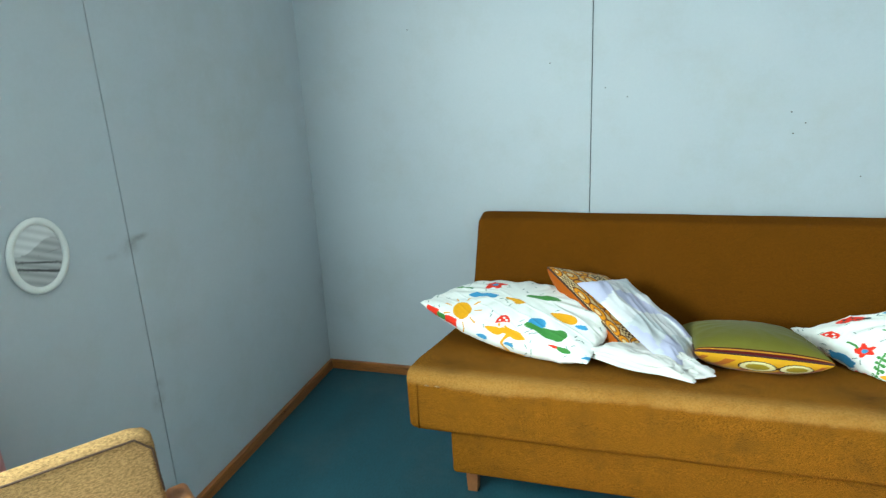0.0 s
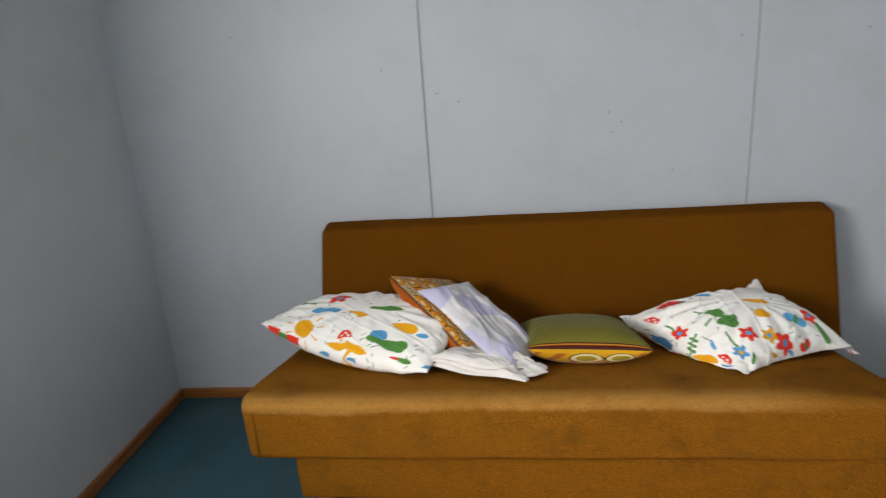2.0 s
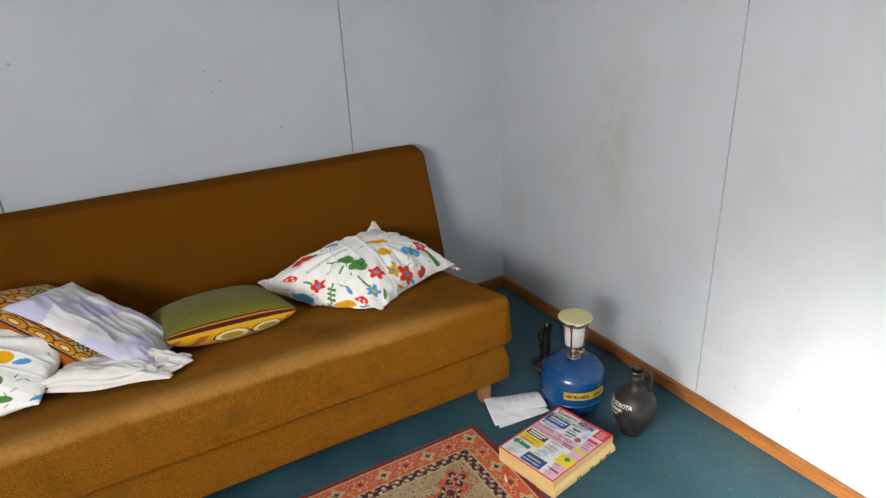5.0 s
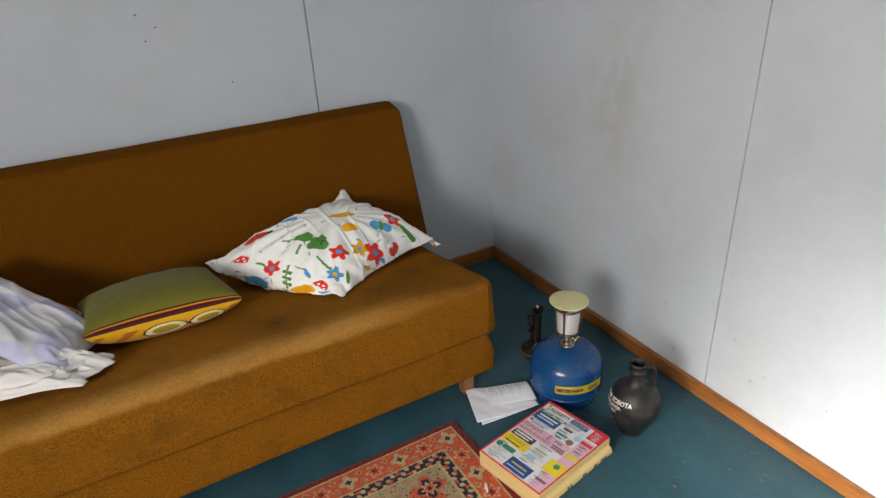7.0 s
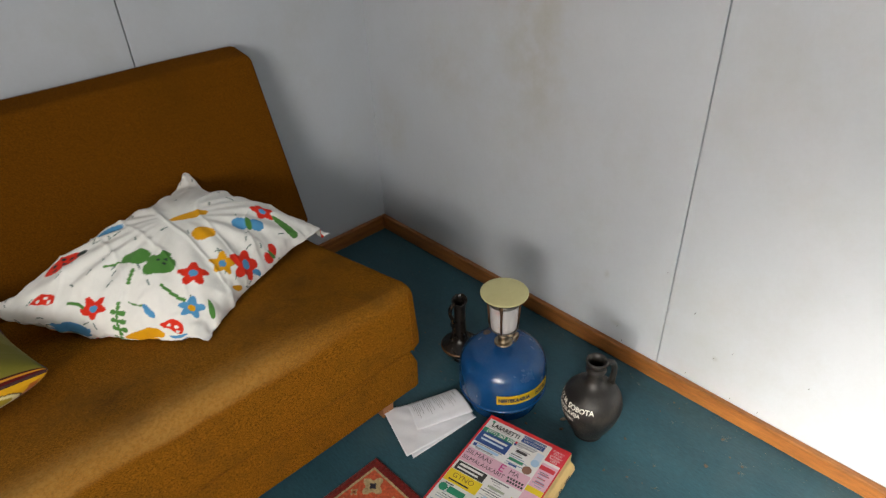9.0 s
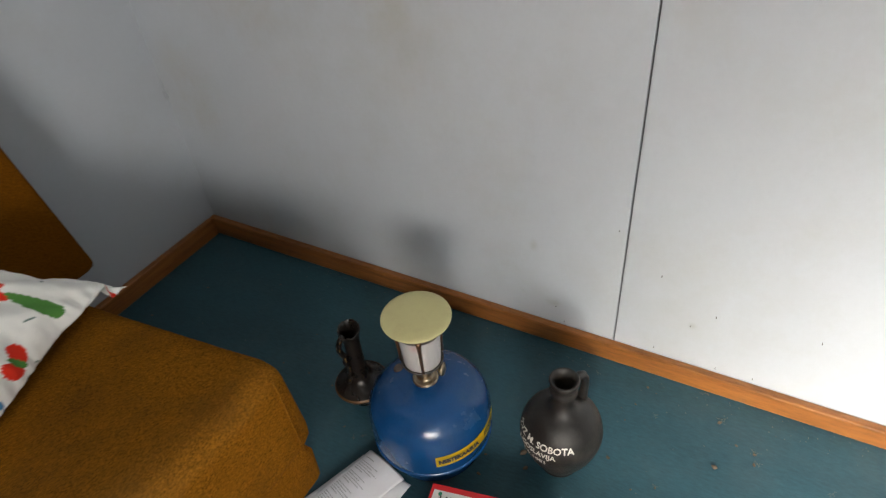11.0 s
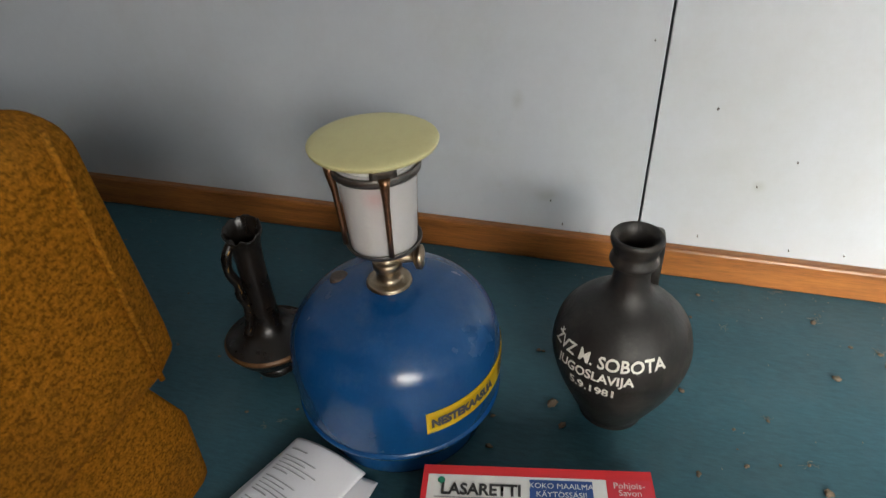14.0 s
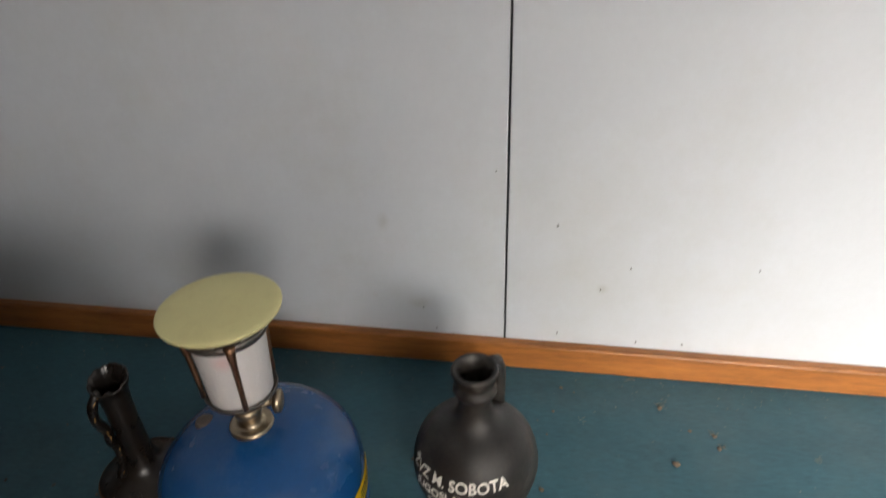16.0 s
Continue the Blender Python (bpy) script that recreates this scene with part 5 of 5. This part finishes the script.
line = ((e >= 0.022) & (e < 0.027)) | ((e >= 0.091) & (e < 0.096)) | ((e >= 0.128) & (e < 0.133))
c[line] = TAN
c[e < 0.022] = DARKRED
field = e >= 0.133
trim = c.copy()
for a in range(7):
    for b in range(4):
        cx, cy = 0.235 + a * 0.17 + (0.06 if b % 2 else 0), 0.235 + b * 0.155
        if cx < RLX - 0.2 and cy < RLY - 0.2:
            motif(cx, cy, 0.062, 4, BRICK, NIGHT, TAN)
            motif(cx, cy, 0.030, 8, TAN, DARKRED, NIGHT)
            motif(cx + 0.085, cy + 0.02, 0.016, 5, NIGHT, TAN, BRICK)
            motif(cx + 0.02, cy + 0.082, 0.014, 5, BRICK, TAN, NIGHT)
rnd = random.Random(11)
for k in range(150):
    cx, cy = rnd.uniform(0.15, 0.75), rnd.uniform(0.15, RLY - 0.15)
    motif(cx, cy, rnd.uniform(0.008, 0.019), rnd.choice((4, 5, 6)), *rnd.choice(((BRICK, TAN, NIGHT), (NIGHT, BRICK, TAN), (DARKRED, BRICK, OCHRE), (OCHRE, BRICK, NIGHT))))
motif(0.195, 0.195, 0.05, 4, BRICK, NIGHT, TAN)
motif(0.195, 0.195, 0.024, 8, TAN, BRICK, NIGHT)
c[e < 0.133] = trim[e < 0.133]
speck = np.array([[noise.noise(Vector((x * 160, y * 160, 0))) for y in dy[0, :]] for x in dx[:, 0]])
c *= (1.05 + 0.4 * speck)[..., None]
c[field & (speck > 0.42)] = NIGHT
top = np.stack([RX - dx, RY - dy, 0.0065 + 0.0012 * speck - 0.004 * np.exp(-e / 0.004) + 0.001 * np.sin(dx * 9) * np.sin(dy * 7)], -1)
top[..., 0] += 0.004 * np.sin(dy * 8)
low = top.copy()
low[..., 2] = 0.0005
tagged(part("rug", grid("rug", top, c, low), WOOL), "worn red Persian-patterned rug with a dark blue inner border", "rug")

# ---- crumbs ----
tagged(part("paper_scrap", tube([(-0.782, -1.133, 0.011), (-0.776, -1.118, 0.012), (-0.770, -1.106, 0.011)], [0.003, 0.004, 0.0035], 8), CHALK), "small white scrap of paper on the rug", "scrap")
rnd = random.Random(5)


def crumb(x, y, size):
    bm = bmesh.new()
    bmesh.ops.create_icosphere(bm, subdivisions=2, radius=1)
    k = rnd.uniform(0, 50)
    for v in bm.verts:
        d = 1 + 0.55 * noise.noise(v.co * 1.6 + Vector((k, 0, 0)))
        v.co = Vector((v.co.x * size * d, v.co.y * size * d * 0.7, v.co.z * size * 0.45 * d))
    bm.transform(Matrix.Rotation(rnd.uniform(0, 6), 4, "Z"))
    low = min(v.co.z for v in bm.verts)
    bm.transform(Matrix.Translation((x, y, -low)))
    tagged(part("crumb", bm, DEBRIS), "small brown crumb of dirt on the floor", "crumb", group="crumbs on the floor")


for x, y, s in ((-0.183, -1.412, 0.0075), (-0.350, -1.372, 0.006), (-0.082, -1.404, 0.006), (-0.302, -1.090, 0.010), (-0.268, -1.327, 0.003), (-0.360, -1.249, 0.003), (-0.126, -1.472, 0.005), (-0.148, -1.474, 0.005), (-0.12, -1.44, 0.004)):
    crumb(x, y, s * 0.72)
for x, y, s in ((-0.336, -1.298, 0.004), (-0.357, -1.250, 0.004), (-0.349, -1.373, 0.006), (-0.056, -1.261, 0.004), (-0.217, -1.061, 0.004), (-0.378, -1.031, 0.005), (-0.336, -1.026, 0.004), (-0.319, -1.360, 0.003), (-0.245, -1.235, 0.005), (-0.330, -1.105, 0.006)):
    crumb(x, y, s * 0.8)
for _ in range(40):
    crumb(rnd.uniform(-0.6, -0.03), rnd.uniform(-1.9, -0.1), rnd.uniform(0.0012, 0.0028))



def fluff(x, y, size):
    """A small tangle of lint."""
    bm = bmesh.new()
    for _ in range(6):
        p = Vector((rnd.uniform(-0.3, 0.3), rnd.uniform(-0.3, 0.3), 0.12)) * size
        a, pts = rnd.uniform(0, 6.3), []
        for _ in range(7):
            pts.append(Vector((x, y, 0.0006)) + Vector((p.x, p.y, max(p.z, 0.0))))
            a += rnd.uniform(-1.2, 1.2)
            p += Vector((math.cos(a), math.sin(a), rnd.uniform(-0.25, 0.25))) * size * 0.3
        other = tube(pts, [0.0002] * len(pts), 4)
        me = bpy.data.meshes.new("strand")
        other.to_mesh(me)
        other.free()
        bm.from_mesh(me)
        bpy.data.meshes.remove(me)
    tagged(part("lint", bm, LINT), "small tangle of pale lint on the floor", "lint", group="lint on the floor")


for x, y, s in ((-0.077, -1.409, 0.012), (-0.125, -1.473, 0.012), (-0.143, -1.480, 0.009), (-0.265, -1.327, 0.007), (-0.023, -1.365, 0.009), (-0.117, -1.290, 0.007), (-0.402, -0.788, 0.006), (-0.414, -0.772, 0.006), (-0.319, -1.360, 0.010), (-0.15, -1.60, 0.009), (-0.24, -1.50, 0.008), (-0.06, -1.16, 0.007)):
    fluff(x, y, s * 0.62)

flecks = []
for _ in range(420):
    x, y, r = rnd.uniform(-1.1, -0.03), rnd.uniform(-1.9, -0.1), rnd.uniform(0.0005, 0.0014)
    if not (-0.72 < x < -0.2 and -1.25 < y < -0.62) and not (x < -0.5 and y > -0.9):
        flecks.append((x, y, r, rnd.uniform(0, 3)))
for _ in range(120):
    flecks.append((-0.02 - rnd.uniform(0.002, 0.05), rnd.uniform(-1.8, -0.3), rnd.uniform(0.0006, 0.0016), rnd.uniform(0, 3)))
bm = bmesh.new()
for x, y, r, a in flecks:
    vs = [bm.verts.new((x + r * k * math.cos(a + b), y + r * k * 0.6 * math.sin(a + b), z)) for b, k, z in ((0, 1.6, 0.0004), (1.6, 0.8, 0.0004), (3.3, 1.4, 0.0004), (4.7, 0.7, 0.0004), (0, 0.0, 0.0014))]
    for k in range(4):
        bm.faces.new((vs[k], vs[(k + 1) % 4], vs[4]))
tagged(part("floor_dust", bm, LINT, smooth=False), "scattered pale lint and grit on the floor covering", "dust", kind="stuff")


def flake(z, size):
    bm = bmesh.new()
    bmesh.ops.create_icosphere(bm, subdivisions=2, radius=1)
    for v in bm.verts:
        d = 1 + 0.6 * noise.noise(v.co * 1.7 + Vector((z * 40, 0, 0)))
        v.co = Vector((v.co.x * size * 0.3 * d - size * 0.25, v.co.y * size * 0.3 * d - size * 0.25, v.co.z * size * d + z))
    tagged(part("paint_flake", bm, WALL), "peeling flake of pale wall paint in the room corner", "paint flake", group="paint flakes")


for z, size in ((0.585, 0.008), (0.46, 0.011), (0.43, 0.014), (0.40, 0.008), (0.70, 0.007)):
    flake(z, size)
